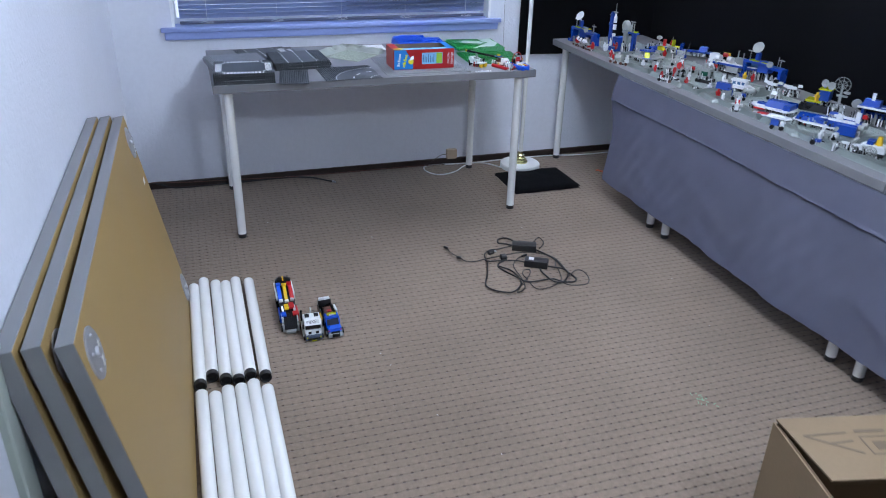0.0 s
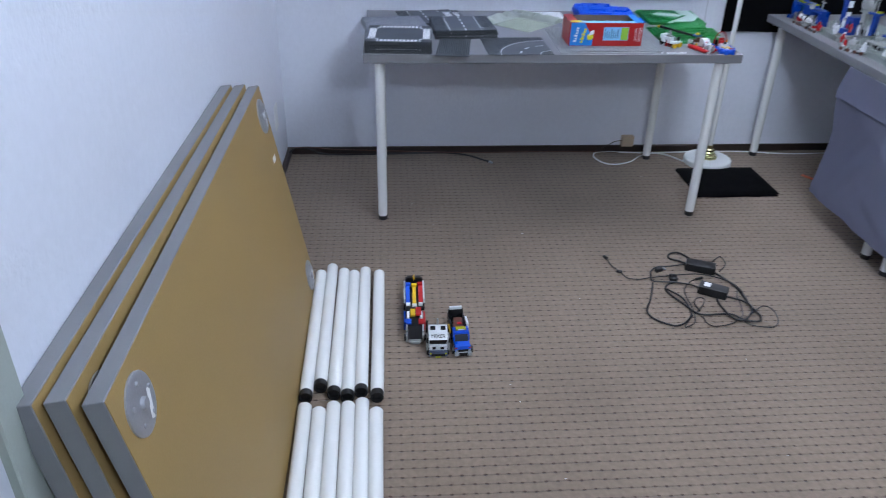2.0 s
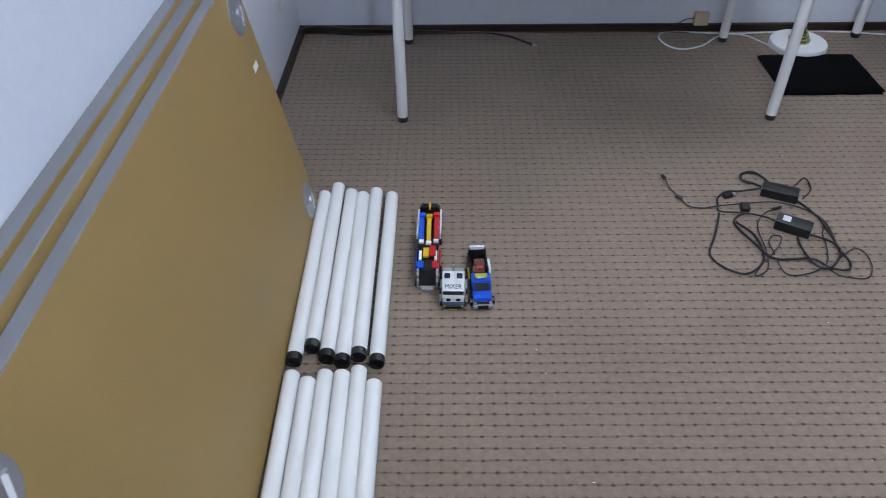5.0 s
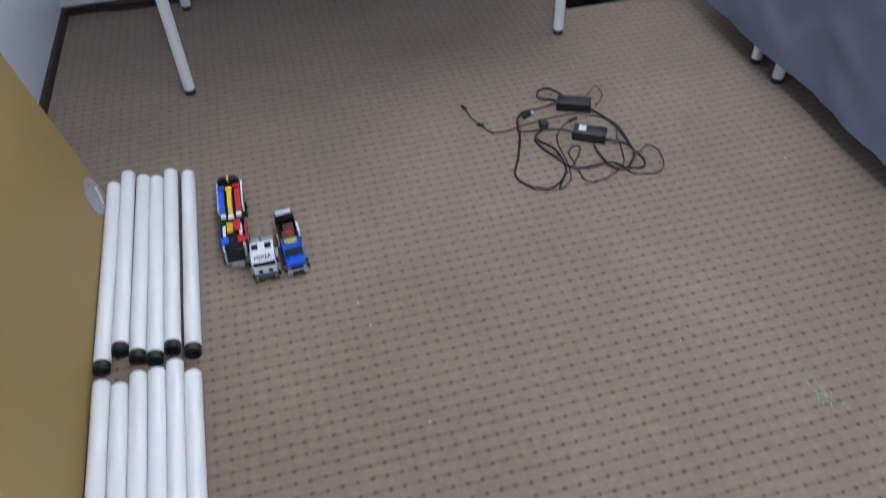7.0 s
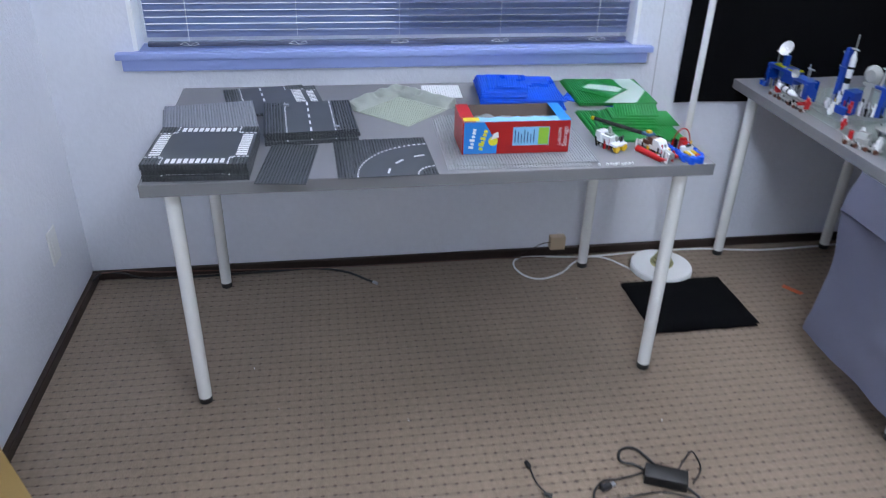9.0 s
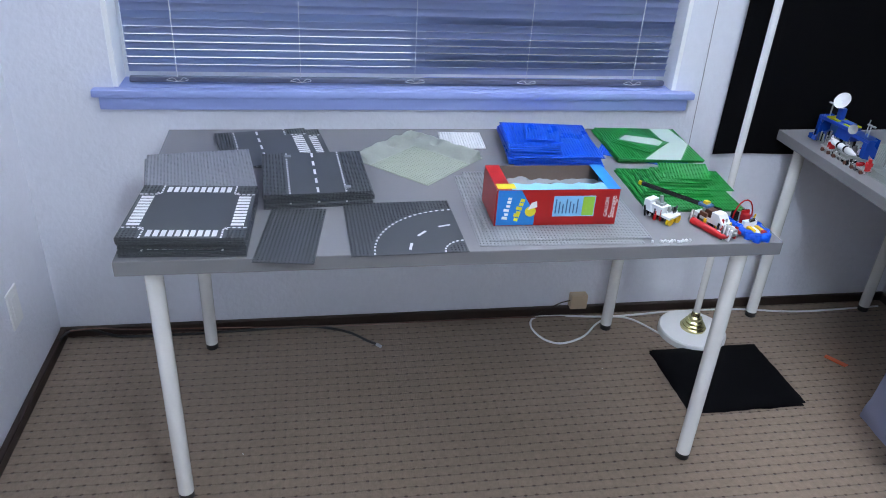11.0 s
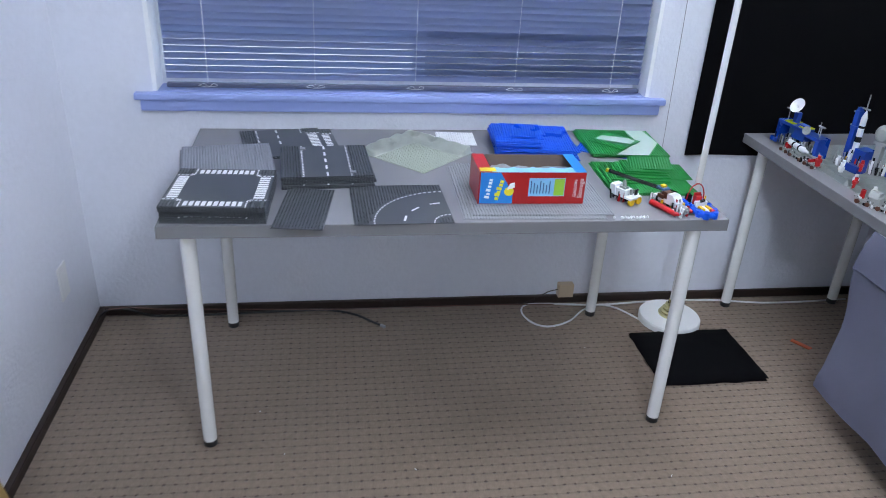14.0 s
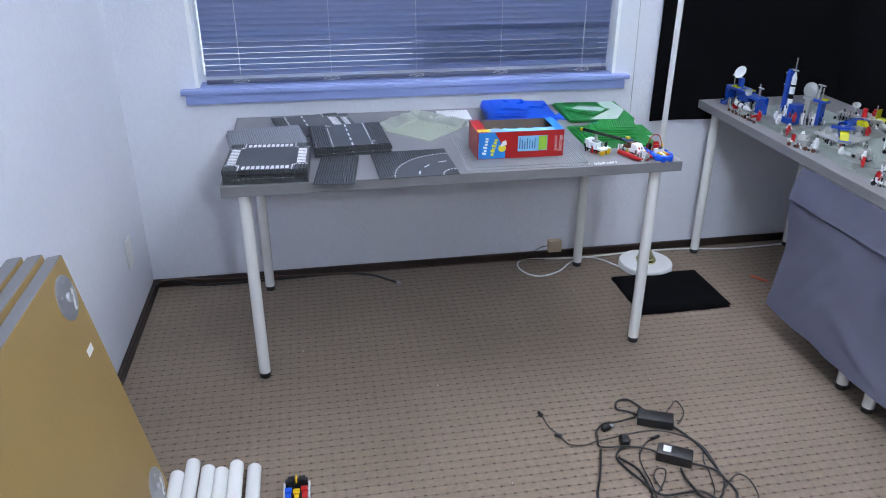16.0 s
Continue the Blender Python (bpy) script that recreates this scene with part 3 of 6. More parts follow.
bm = tube(bmesh.new(), [(3.604, YB - 0.006, 1.94), (3.614, YB - 0.006, 1.3), (3.622, YB - 0.006, 0.9), (3.628, YB - 0.006, 0.60)], 0.0012, seg=5)
solid("pull_cord", bm, mat("grey_cord", (0.35, 0.35, 0.38), 0.8), "thin grey blind pull cord hanging on the wall", "cord")
solid("orange_strip", prism(bmesh.new(), [(4.128, 5.785), (4.168, 5.725), (4.186, 5.732), (4.142, 5.796)], 0.0005, 0.004), ORANGE, "small bright orange plastic strip on the carpet", "litter")
rf = random.Random(3)
bm = bmesh.new()
for _ in range(16):
    a, b = 3.402 + rf.gauss(0, 0.013), 3.708 + rf.gauss(0, 0.02)
    cyl(bm, (a, b, 0.002), (a + rf.uniform(-0.012, 0.012), b + rf.uniform(-0.012, 0.012), 0.003), 0.0012, seg=5)
solid("mint_crumbs", bm, MINT, "pale mint fluff crumbs on the carpet", "litter", kind="stuff")
bm = bmesh.new()
for _ in range(22):
    a, b = rf.uniform(2.1, 3.9), rf.uniform(3.0, 5.9)
    cyl(bm, (a, b, 0.0015), (a + rf.uniform(-0.006, 0.006), b + rf.uniform(-0.006, 0.006), 0.002), 0.0009, seg=4)
solid("lint", bm, PAPER, "scattered specks of pale lint on the carpet", "litter", kind="stuff")

# two power bricks with their tangled leads
Z = 0.006


def lead(pts, r, parent, z=Z, lift=0.0):
    rr = random.Random(len(pts) * 7 + int(r * 1e5))
    return part("lead", tube(bmesh.new(), [(x, y, z + lift * (k % 2) + rr.uniform(0, 0.004)) for k, (x, y) in enumerate(pts)], r), BLACKP, parent)


ps1 = thing("power_supply", "black laptop power brick with tangled leads on carpet", "power supply", group="power bricks", m=pose(-0.020, -0.012, 0))
part("brick", box_bm(-0.056, 0.056, -0.026, 0.026, 0.001, 0.032, bev=0.004, seg=2), BLACKP, ps1, m=pose(3.302, 4.922, 0, 0, 0, -24))
lead([(3.344, 4.900), (3.367, 4.855), (3.389, 4.778), (3.393, 4.664), (3.401, 4.595), (3.377, 4.561), (3.330, 4.575), (3.296, 4.612), (3.191, 4.615), (3.154, 4.668), (3.118, 4.771), (3.134, 4.810), (3.163, 4.827)], 0.0036, ps1)
lead([(3.266, 4.955), (3.240, 4.985), (3.205, 5.000), (3.221, 5.040), (3.264, 5.040), (3.300, 4.965)], 0.0038, ps1)
lead([(3.250, 4.950), (3.180, 4.935), (3.135, 4.935), (3.100, 4.905), (3.088, 4.865), (3.087, 4.831), (3.168, 4.822), (3.220, 4.801), (3.250, 4.780)], 0.003, ps1, z=0.009)
part("plug", box_bm(-0.016, 0.016, -0.009, 0.009, 0.001, 0.017, bev=0.003), BLACKP, ps1, m=pose(3.135, 4.917, 0, 0, 0, 20))
part("plug_blade", box_bm(0.016, 0.030, -0.006, 0.006, 0.006, 0.010), STEEL, ps1, "bright metal plug blades", m=pose(3.135, 4.917, 0, 0, 0, 20))
lead([(3.345, 4.945), (3.385, 4.985), (3.420, 5.012), (3.416, 4.950), (3.372, 4.901)], 0.002, ps1)
ps2 = thing("power_supply", "black power brick with a torn label, leads coiled", "power supply", group="power bricks", m=pose(-0.018, -0.010, 0))
part("brick", box_bm(-0.052, 0.052, -0.026, 0.026, 0.001, 0.034, bev=0.005, seg=2), BLACKP, ps2, m=pose(3.285, 4.750, 0, 0, 0, -31))
part("label", box_bm(-0.035, -0.012, -0.012, 0.016, 0.0342, 0.0346), PAPER, ps2, "torn pale grey label", m=pose(3.285, 4.750, 0, 0, 0, -31))
lead([(3.322, 4.718), (3.376, 4.684), (3.387, 4.644), (3.367, 4.604), (3.326, 4.565), (3.290, 4.583), (3.278, 4.661), (3.281, 4.700)], 0.0036, ps2, z=0.010)
lead([(3.082, 4.825), (3.039, 4.717), (3.004, 4.645), (3.011, 4.596), (3.042, 4.559), (3.081, 4.546), (3.127, 4.575), (3.159, 4.629), (3.159, 4.720), (3.122, 4.782)], 0.0034, ps2)
lead([(2.950, 5.020), (2.955, 4.949), (2.976, 4.902), (2.993, 4.862), (3.036, 4.849), (3.079, 4.859), (3.150, 4.869), (3.268, 4.879), (3.349, 4.843), (3.393, 4.778), (3.387, 4.644)], 0.0022, ps2, z=0.008)
lead([(3.367, 4.604), (3.431, 4.650), (3.458, 4.626), (3.446, 4.558), (3.410, 4.521), (3.345, 4.537), (3.326, 4.565)], 0.0021, ps2, z=0.008)
lead([(3.189, 4.600), (3.193, 4.553), (3.218, 4.539), (3.279, 4.555), (3.332, 4.594), (3.359, 4.673), (3.367, 4.725), (3.396, 4.778)], 0.002, ps2)
lead([(3.190, 4.629), (3.189, 4.679), (3.210, 4.710), (3.234, 4.706), (3.218, 4.670), (3.174, 4.619)], 0.0022, ps2, z=0.009)
lead([(3.270, 4.847), (3.230, 4.829), (3.191, 4.784), (3.176, 4.730), (3.172, 4.649), (3.157, 4.580), (3.130, 4.547), (3.106, 4.542), (3.158, 4.609)], 0.0021, ps2, z=0.005)
part("plug", box_bm(-0.014, 0.014, -0.017, 0.017, 0.001, 0.024, bev=0.004), BLACKP, ps2, m=pose(3.167, 4.847, 0, 0, 0, -8))
part("tip", cyl_bm((3.256, 4.842, 0.009), (3.282, 4.852, 0.009), 0.005, seg=10), BLACKP, ps2)
part("tip", cyl_bm((2.946, 5.028, 0.008), (2.952, 5.010, 0.008), 0.006, seg=10), BLACKP, ps2)
part("tip", cyl_bm((2.965, 4.912, 0.009), (2.985, 4.903, 0.009), 0.006, seg=10), BLACKP, ps2)

# cardboard carton
carton = thing("cardboard_box", "brown cardboard carton with one flap folded shut", "cardboard box", m=pose(3.070, 3.096, 0, 0, 0, -13))
H = 0.455
CW, CD = 0.46, 0.44
part("back_wall", box_bm(0, CW, -0.004, 0, 0.001, H), CARD, carton)
part("front_wall", box_bm(0, CW, -CD, -CD + 0.004, 0.001, H), CARD, carton)
side = part("side_wall", box_bm(0, 0.004, -CD + 0.0045, -0.0045, 0.001, H), CARD, carton)
part("side_wall", box_bm(CW - 0.004, CW, -CD + 0.0045, -0.0045, 0.001, H), CARD, carton)
# bottom and inner flap carry the inside shade in their colour
part("bottom", box_bm(0.0045, CW - 0.0045, -CD + 0.0045, -0.0045, 0.001, 0.005), CARD_SHADED, carton)
part("flap", prism(bmesh.new(), [(0.005, 0), (0.020, -0.20), (CW + 0.005, -0.20), (CW, 0)], 0, 0.004), CARD, carton, "top flap resting almost shut", m=pose(0, 0, H + 0.006, -1.5, 0, 0))
part("flap", box_bm(0.0, 0.004, -CD + 0.01, -0.01, -0.19, 0), CARD_SHADED, carton, "inner flap bent down inside", m=pose(0.006, 0, H - 0.002, 0, -22, 0))
bm = bmesh.new()
for x0, y0, w in ((0.155, -0.048, 0.07), (0.265, -0.048, 0.07), (0.36, -0.045, 0.06)):
    bx(bm, x0, x0 + w, y0 - 0.010, y0, 0.0042, 0.0045)
for x0 in (0.155, 0.265, 0.37):
    for a, b, c, d in ((0, 0.07, -0.130, -0.126), (0, 0.07, -0.074, -0.070), (0, 0.004, -0.126, -0.074), (0.066, 0.07, -0.126, -0.074), (0.02, 0.05, -0.115, -0.088)):
        bx(bm, x0 + a, x0 + b, c, d, 0.0042, 0.0045)
for (ax, ay), (cx, cy) in (((0.035, -0.062), (0.135, -0.056)), ((0.035, -0.062), (0.138, -0.125)), ((0.078, -0.090), (0.135, -0.084))):
    dv = Vector((cx - ax, cy - ay)).normalized() * 0.003
    prism(bm, [(ax - dv.y, ay + dv.x), (cx - dv.y, cy + dv.x), (cx + dv.y, cy - dv.x), (ax + dv.y, ay - dv.x)], 0.0042, 0.0045)
tagged(part("printing", bm, INK, carton, "faded brown handling symbols", m=pose(0, 0, H + 0.006, -1.5, 0, 0)), kind="stuff")
bm = bmesh.new()
bm = prism(bm, [(-0.028, 0), (0, -0.028), (0.028, 0), (0, 0.028)], 0, 0.0004)
part("shipping_mark", bm, PAPER, carton, "small white diamond-shaped mark", m=pose(-0.0006, -0.20, H - 0.09, 0, 90, 0))
part("shipping_mark", box_bm(-0.0006, -0.0002, -0.165, -0.150, H - 0.12, H - 0.075), INK, carton)


# ---- building-toy baseplates ----
U = 0.008
stud_cache = {}


def plate_meshes(nx, ny, material, key, keep, t):
    k = (nx, ny, material.name, key, t)
    if k in stud_cache:
        return stud_cache[k]
    w, d = nx * U, ny * U
    bm = bmesh.new()
    bx(bm, -w / 2, w / 2, -d / 2, d / 2, 0, t, bev=0.0004)
    base = mesh_of("plate", bm, material)
    v, f = [], []
    n, r, h = 8, 0.00245, 0.0014
    for i in range(nx):
        for j in range(ny):
            x, y = (i + 0.5) * U - w / 2, (j + 0.5) * U - d / 2
            if not keep(x, y):
                continue
            o = len(v)
            for z in (t, t + h):
                v += [(x + r * math.cos(2 * math.pi * q / n), y + r * math.sin(2 * math.pi * q / n), z) for q in range(n)]
            f += [(o + q, o + (q + 1) % n, o + n + (q + 1) % n, o + n + q) for q in range(n)]
            f.append(tuple(o + n + q for q in range(n)))
    st = bpy.data.meshes.new("studs")
    st.from_pydata(v, [], f)
    st.materials.append(material)
    stud_cache[k] = (base, st)
    return stud_cache[k]


def baseplate(nx, ny, material, label, m, key="all", keep=lambda x, y: True, t=0.002, marks=None, mark_mat=None, group="toy baseplates"):
    base, st = plate_meshes(nx, ny, material, key, keep, t)
    p = thing("baseplate", label, "baseplate", group=group, m=m)
    b = new("plate", base)
    b.parent = p
    if len(st.polygons):
        s_ = new("studs", st)
        s_.parent = p
        tagged(s_, kind="stuff")
    if marks:
        tagged(part("road_marking", marks(t), mark_mat or PAPER, p, "crisp white printed road lines"), kind="stuff")
    return p


def quad(bm, x, y, w, d, a, z):
    c, s = math.cos(a), math.sin(a)
    pts = [(x + c * u - s * v, y + s * u + c * v) for u, v in ((-w / 2, -d / 2), (w / 2, -d / 2), (w / 2, d / 2), (-w / 2, d / 2))]
    prism(bm, pts, z, z + 0.0003)


def cross_marks(t):
    bm = bmesh.new()
    for k in range(4):
        a = k * math.pi / 2
        c, s = math.cos(a), math.sin(a)
        for i in range(10):
            x, y = (i - 4.5) * 0.0146, 0.106
            quad(bm, c * x - s * y, s * x + c * y, 0.0100, 0.027, a, t)
        for q in (-1, 1):
            for y in (0.090, 0.101, 0.112, 0.123):
                x = q * 0.0805
                quad(bm, c * x - s * y, s * x + c * y, 0.004, 0.007, a, t)
            x, y = q * 0.086, 0.0855
            quad(bm, c * x - s * y, s * x + c * y, 0.012, 0.0035, a + q * 0.785, t)
    return bm


def straight_marks(t):
    bm = bmesh.new()
    for i in range(5):
        quad(bm, 0.0, -0.108 + i * 0.054, 0.006, 0.028, 0, t)
    for q in (-1, 1):
        for i in range(20):
            quad(bm, q * 0.066, -0.121 + i * 0.01275, 0.0045, 0.006, 0, t)
    return bm


def crossing_marks(t):
    bm = bmesh.new()
    for i in range(5):
        quad(bm, -0.012, -0.108 + i * 0.054, 0.006, 0.028, 0, t)
    for i in range(20):
        quad(bm, -0.076, -0.121 + i * 0.01275, 0.0045, 0.006, 0, t)
    for i in range(10):
        quad(bm, 0.098, -0.066 + i * 0.0146, 0.030, 0.0095, 0, t)
    for i in range(4):
        for q in (-1, 1):
            quad(bm, 0.084 + i * 0.012, q * 0.080, 0.007, 0.004, 0, t)
            quad(bm, 0.066, q * (0.088 + i * 0.012), 0.0045, 0.006, 0, t)
    return bm


def curve_marks(t):
    bm = bmesh.new()
    cx, cy = 0.128, -0.128
    for r, n, w, d in ((0.205, 22, 0.0045, 0.0075), (0.052, 7, 0.0045, 0.0065), (0.128, 3, 0.006, 0.030)):
        for i in range(n):
            a = (i + 0.5) / n * math.pi / 2 + math.pi / 2
            quad(bm, cx + r * math.cos(a), cy + r * math.sin(a), w, d, a, t)
    return bm


corner_k = lambda x, y: abs(x) > 0.088 and abs(y) > 0.088
side_k = lambda x, y: abs(x) > 0.072
tee_k = lambda x, y: x < -0.082 or (x > 0.072 and abs(y) > 0.085)
rim_k = lambda x, y: abs(x) > 0.108 or abs(y) > 0.108
curve_k = lambda x, y: math.hypot(x - 0.128, y + 0.128) > 0.213 or math.hypot(x - 0.128, y + 0.128) < 0.044
rs = random.Random(11)


def stack(n, x, y, z, rot, step, material, label, top_key, top_keep, marks, groups=4, slip=0.004, size=32):
    gx = gy = gr = 0.0
    for i in range(n):
        last = i == n - 1
        if i % groups == 0 and i:
            gx, gy, gr = rs.uniform(-slip, slip), rs.uniform(-slip, slip * 2.2), rs.uniform(-0.9, 0.9)
        m = pose(x + gx + rs.uniform(-0.0005, 0.0005), y + gy + rs.uniform(-0.0005, 0.0005), z + i * step, 0, 0, rot + gr)
        if last:
            baseplate(size, size, material, label, m, top_key, top_keep, marks=marks)
        elif i % groups == groups - 1:
            baseplate(size, size, material, label, m, top_key, top_keep, marks=marks)
        else:
            baseplate(size, size, material, label, m, "rim", rim_k)


stack(12, 2.124, 5.462, TH, -2.5, 0.0039, DGREY, "dark grey crossroads baseplate with white zebra crossings", "cross", corner_k, cross_marks)
stack(9, 2.392, 5.682, TH, 3.5, 0.0039, DGREY, "dark grey straight road baseplate with dashed lines", "straight", side_k, straight_marks, groups=3)
stack(6, 2.108, 5.722, TH, 9.0, 0.0039, MGREY, "plain mid-grey studded baseplate in a stack", "all", lambda x, y: True, None, groups=4)
baseplate(32, 32, DGREY, "dark grey road baseplate with a zebra crossing", pose(2.300, 5.930, TH, 0, 0, 9), "tee", tee_k, marks=crossing_marks)
baseplate(32, 32, DGREY, "dark grey road baseplate with a zebra crossing", pose(2.262, 5.926, TH + 0.0042, 0, 0, 10), "tee", tee_k, marks=crossing_marks)
baseplate(16, 32, DGREY, "dark grey studded half baseplate at the table edge", pose(2.337, 5.421, TH, 0, 0, -7.3))
baseplate(32, 32, DGREY, "dark grey curved road baseplate with white dashes", pose(2.586, 5.443, TH, 0, 0, 1.5), "curve", curve_k, marks=curve_marks)
baseplate(16, 16, WBRICK, "small white studded baseplate by the wall", pose(2.822, 5.983, TH, 0, 0, -3))
baseplate(48, 48, LGREY, "large light grey studded baseplate under a box", pose(2.941, 5.528, TH, 0, 0, -1.5))
baseplate(48, 48, LGREY, "large light grey studded baseplate under a box", pose(2.964, 5.545, TH + 0.0039, 0, 0, -1.0))
full = lambda x, y: True
for tx, ty in ((2.324, 5.785), (2.468, 5.592)):
    solid("toy_tile", box_bm(-0.008, 0.008, -0.008, 0.008, 0, 0.0032, bev=0.0004), LGREY, "small light grey toy tile on a road plate", "toy piece", group="grey toy tiles", m=pose(tx, ty, TH + 0.0336, 0, 0, 3))
for i, (dx, dy, r) in enumerate(((0.01, 0.004, -4), (0, 0, -7), (0.006, 0.002, -6), (-0.004, 0.004, -5), (0.008, -0.002, -8), (-0.006, 0.0, -6), (0.002, 0.004, -7), (0.004, -0.003, -3), (0.0, 0.002, -6.5))):
    baseplate(32, 32, BLUE, "bright blue studded baseplate in a loose stack", pose(3.062 + dx, 5.905 + dy, TH + i * 0.0039, 0, 0, r), "all" if i > 6 else "rim", full if i > 6 else rim_k)
for i, (dx, dy, r) in enumerate(((-0.004, 0.004, -3), (0.003, -0.002, -5), (-0.002, 0.002, -4), (0.002, 0.004, -6))):
    baseplate(18, 23, BLUE, "medium bright blue baseplate on the stack", pose(2.998 + dx, 5.884 + dy, TH + 0.0352 + i * 0.0051, 0, 0, r), t=0.0032)
baseplate(16, 16, BLUE, "small bright blue baseplate on the stack", pose(3.020, 5.892, TH + 0.0557, 3, 0, -6), t=0.0032)
baseplate(10, 10, BLUE, "tiny bright blue baseplate on top of the stack", pose(3.018, 5.862, TH + 0.0625, 3, 0, -9), t=0.0032)


def pale_road(t):
    bm = bmesh.new()
    prism(bm, [(0.049, 0.127), (0.113, 0.127), (0.127, 0.0), (0.056, -0.127), (-0.049, -0.127), (0.059, 0.0)], t, t + 0.0004)
    return bm


def off_road(x, y):
    left, right = ((0.059 - 0.010 * y / 0.127, 0.127 - 0.014 * y / 0.127) if y > 0 else (0.059 + 0.108 * y / 0.127, 0.127 + 0.071 * y / 0.127))
    return not left - 0.004 < x < right + 0.004


def pale_patch(t):
    bm = bmesh.new()
    prism(bm, [(-0.03, 0.055), (0.02, 0.058), (0.058, -0.02), (0.05, -0.05), (0.01, -0.055)], t, t + 0.0004)
    return bm


baseplate(16, 32, BLUE, "blue baseplate peeping out under green plates", pose(3.345, 5.865, TH, 0, 0, 60), "rim", rim_k)
for i in range(3):
    baseplate(32, 32, GREEN, "green baseplate with a pale printed road", pose(3.371 + 0.002 * i, 5.920 - 0.002 * i, TH + 0.0042 + i * 0.0039, 0, 0, -2 - i), "roadgreen", off_road, marks=pale_road if i == 2 else None, mark_mat=PALEGREEN)
baseplate(16, 16, GREEN, "small green plate with a pale printed patch", pose(3.352, 5.918, TH + 0.0165, 0, 0, 42), "rim16", lambda x, y: x < -0.03, marks=pale_patch, mark_mat=PALEGREEN)
for i in range(2):
    baseplate(32, 32, GREEN, "large green studded baseplate under smaller ones", pose(3.332 + 0.003 * i, 5.616, TH + i * 0.0039, 0, 0, -2 - i))
for i, (dx, dy, r, nx, ny) in enumerate(((0, 0, -4, 24, 16), (0.006, 0.006, -8, 22, 16), (0.014, 0.010, -5, 20, 14), (0.020, 0.016, -9, 18, 12), (0.030, 0.020, -6, 16, 12))):
    baseplate(nx, ny, GREEN, "small green studded plate in a stepped stack", pose(3.314 + dx, 5.622 + dy, TH + 0.0080 + i * 0.0051, 0, 0, r), t=0.0032)
baseplate(16, 16, GREEN, "small green studded plate in a stepped stack", pose(3.425, 5.655, TH + 0.0078, 0, 0, -6))
baseplate(16, 12, GREEN, "small green studded plate lying tilted on others", pose(3.366, 5.654, TH + 0.0350, 3, -4, -16), t=0.0032)


def crater_plate(x, y, z, rot, side, material, label, height, n=40, seed=1, ridge=None):
    p = thing("terrain_baseplate", label, "baseplate", group="moulded terrain plates", m=pose(x, y, z, 0, 0, rot))
    part("plate", box_bm(-side / 2, side / 2, -side / 2, side / 2, 0, 0.002, bev=0.0004), material, p)
    bm = bmesh.new()
    g = []
    for i in range(n + 1):
        row = []
        for j in range(n + 1):
            u, v = i / n, j / n
            edge = max(0.0, 1 - min(1 - u, 1 - v) / 0.24)
            rough = 0.5 + 0.5 * noise.noise(Vector((u * 7 + seed, v * 7, seed)))
            h = height * edge ** 0.7 * (0.55 + 0.6 * rough)
            for cu, cv, cr in ((0.88, 0.55, 0.06), (0.90, 0.85, 0.08), (0.5, 0.88, 0.06)):
                d = math.hypot(u - cu, v - cv)
                if d < cr:
                    h *= 0.35 + 0.65 * (d / cr) ** 2
            fall = min(1, min(u, v, 1 - u, 1 - v) / 0.03)
            row.append(bm.verts.new(((u - 0.5) * side * 0.99, (v - 0.5) * side * 0.99, 0.0019 + h * fall)))
        g.append(row)
    for i in range(n):
        for j in range(n):
            bm.faces.new((g[i][j], g[i + 1][j], g[i + 1][j + 1], g[i][j + 1]))
    bmesh.ops.solidify(bm, geom=bm.faces[:], thickness=0.0008)
    part("relief", bm, ridge or material, p, "moulded ridge with shallow craters")
    _, st = plate_meshes(int(side / U), int(side / U), material, "terrain%d" % seed, lambda a, b: max(a, b) < side * 0.26, 0.002)
    s_ = new("studs", st)
    s_.parent = p
    tagged(s_, kind="stuff")
    return p


crater_plate(2.676, 5.846, TH, 45, 0.256, PGREEN, "pale grey-green moulded crater baseplate on the table", 0.030, ridge=mat("pale_ridge", (0.50, 0.54, 0.49), 0.35, var=0.12, scale=25))


def text_mesh(body, size, depth=0.0002):
    c = bpy.data.curves.new("lettering", "FONT")
    c.body, c.size, c.extrude = body, size, depth
    c.align_x, c.align_y = "CENTER", "CENTER"
    o = new("lettering", c)
    bpy.context.view_layer.update()
    me = bpy.data.meshes.new_from_object(o.evaluated_get(bpy.context.evaluated_depsgraph_get()))
    bpy.data.objects.remove(o)
    return me


def lettering(body, size, material, parent, m):
    me = text_mesh(body, size)
    me.materials.clear()
    me.materials.append(material)
    o = new("lettering", me)
    o.parent = parent
    o.matrix_basis = m
    return o


# opened carton of storage bags
RBOX = mat("red_print", (0.40, 0.012, 0.012), 0.3, var=0.05)
BBOX = mat("blue_print", (0.02, 0.22, 0.62), 0.3, var=0.08, scale=30)
CBOX = mat("sky_print", (0.22, 0.50, 0.75), 0.35, var=0.1, scale=30)
YBOX = mat("yellow_print", (0.75, 0.65, 0.03), 0.35, var=0.04)
LGBOX = mat("lime_print", (0.30, 0.55, 0.05), 0.35, var=0.08)
GREYCARD = mat("grey_board", (0.16, 0.12, 0.10), 0.8, var=0.08)
bag_box = thing("bag_box", "torn-open red and blue carton of storage bags", "carton", m=pose(2.793, 5.423, TH + 0.008, 0, 0, -0.8))
bw, bd, bh = 0.292, 0.140, 0.090
part("front_panel", box_bm(0, bw, 0, 0.0012, 0, bh), RBOX, bag_box)
part("back_panel", box_bm(0, bw, bd - 0.0012, bd, 0, bh), GREYCARD, bag_box)
part("end_panel", box_bm(0, 0.0012, 0.0013, bd - 0.0013, 0, bh), RBOX, bag_box)
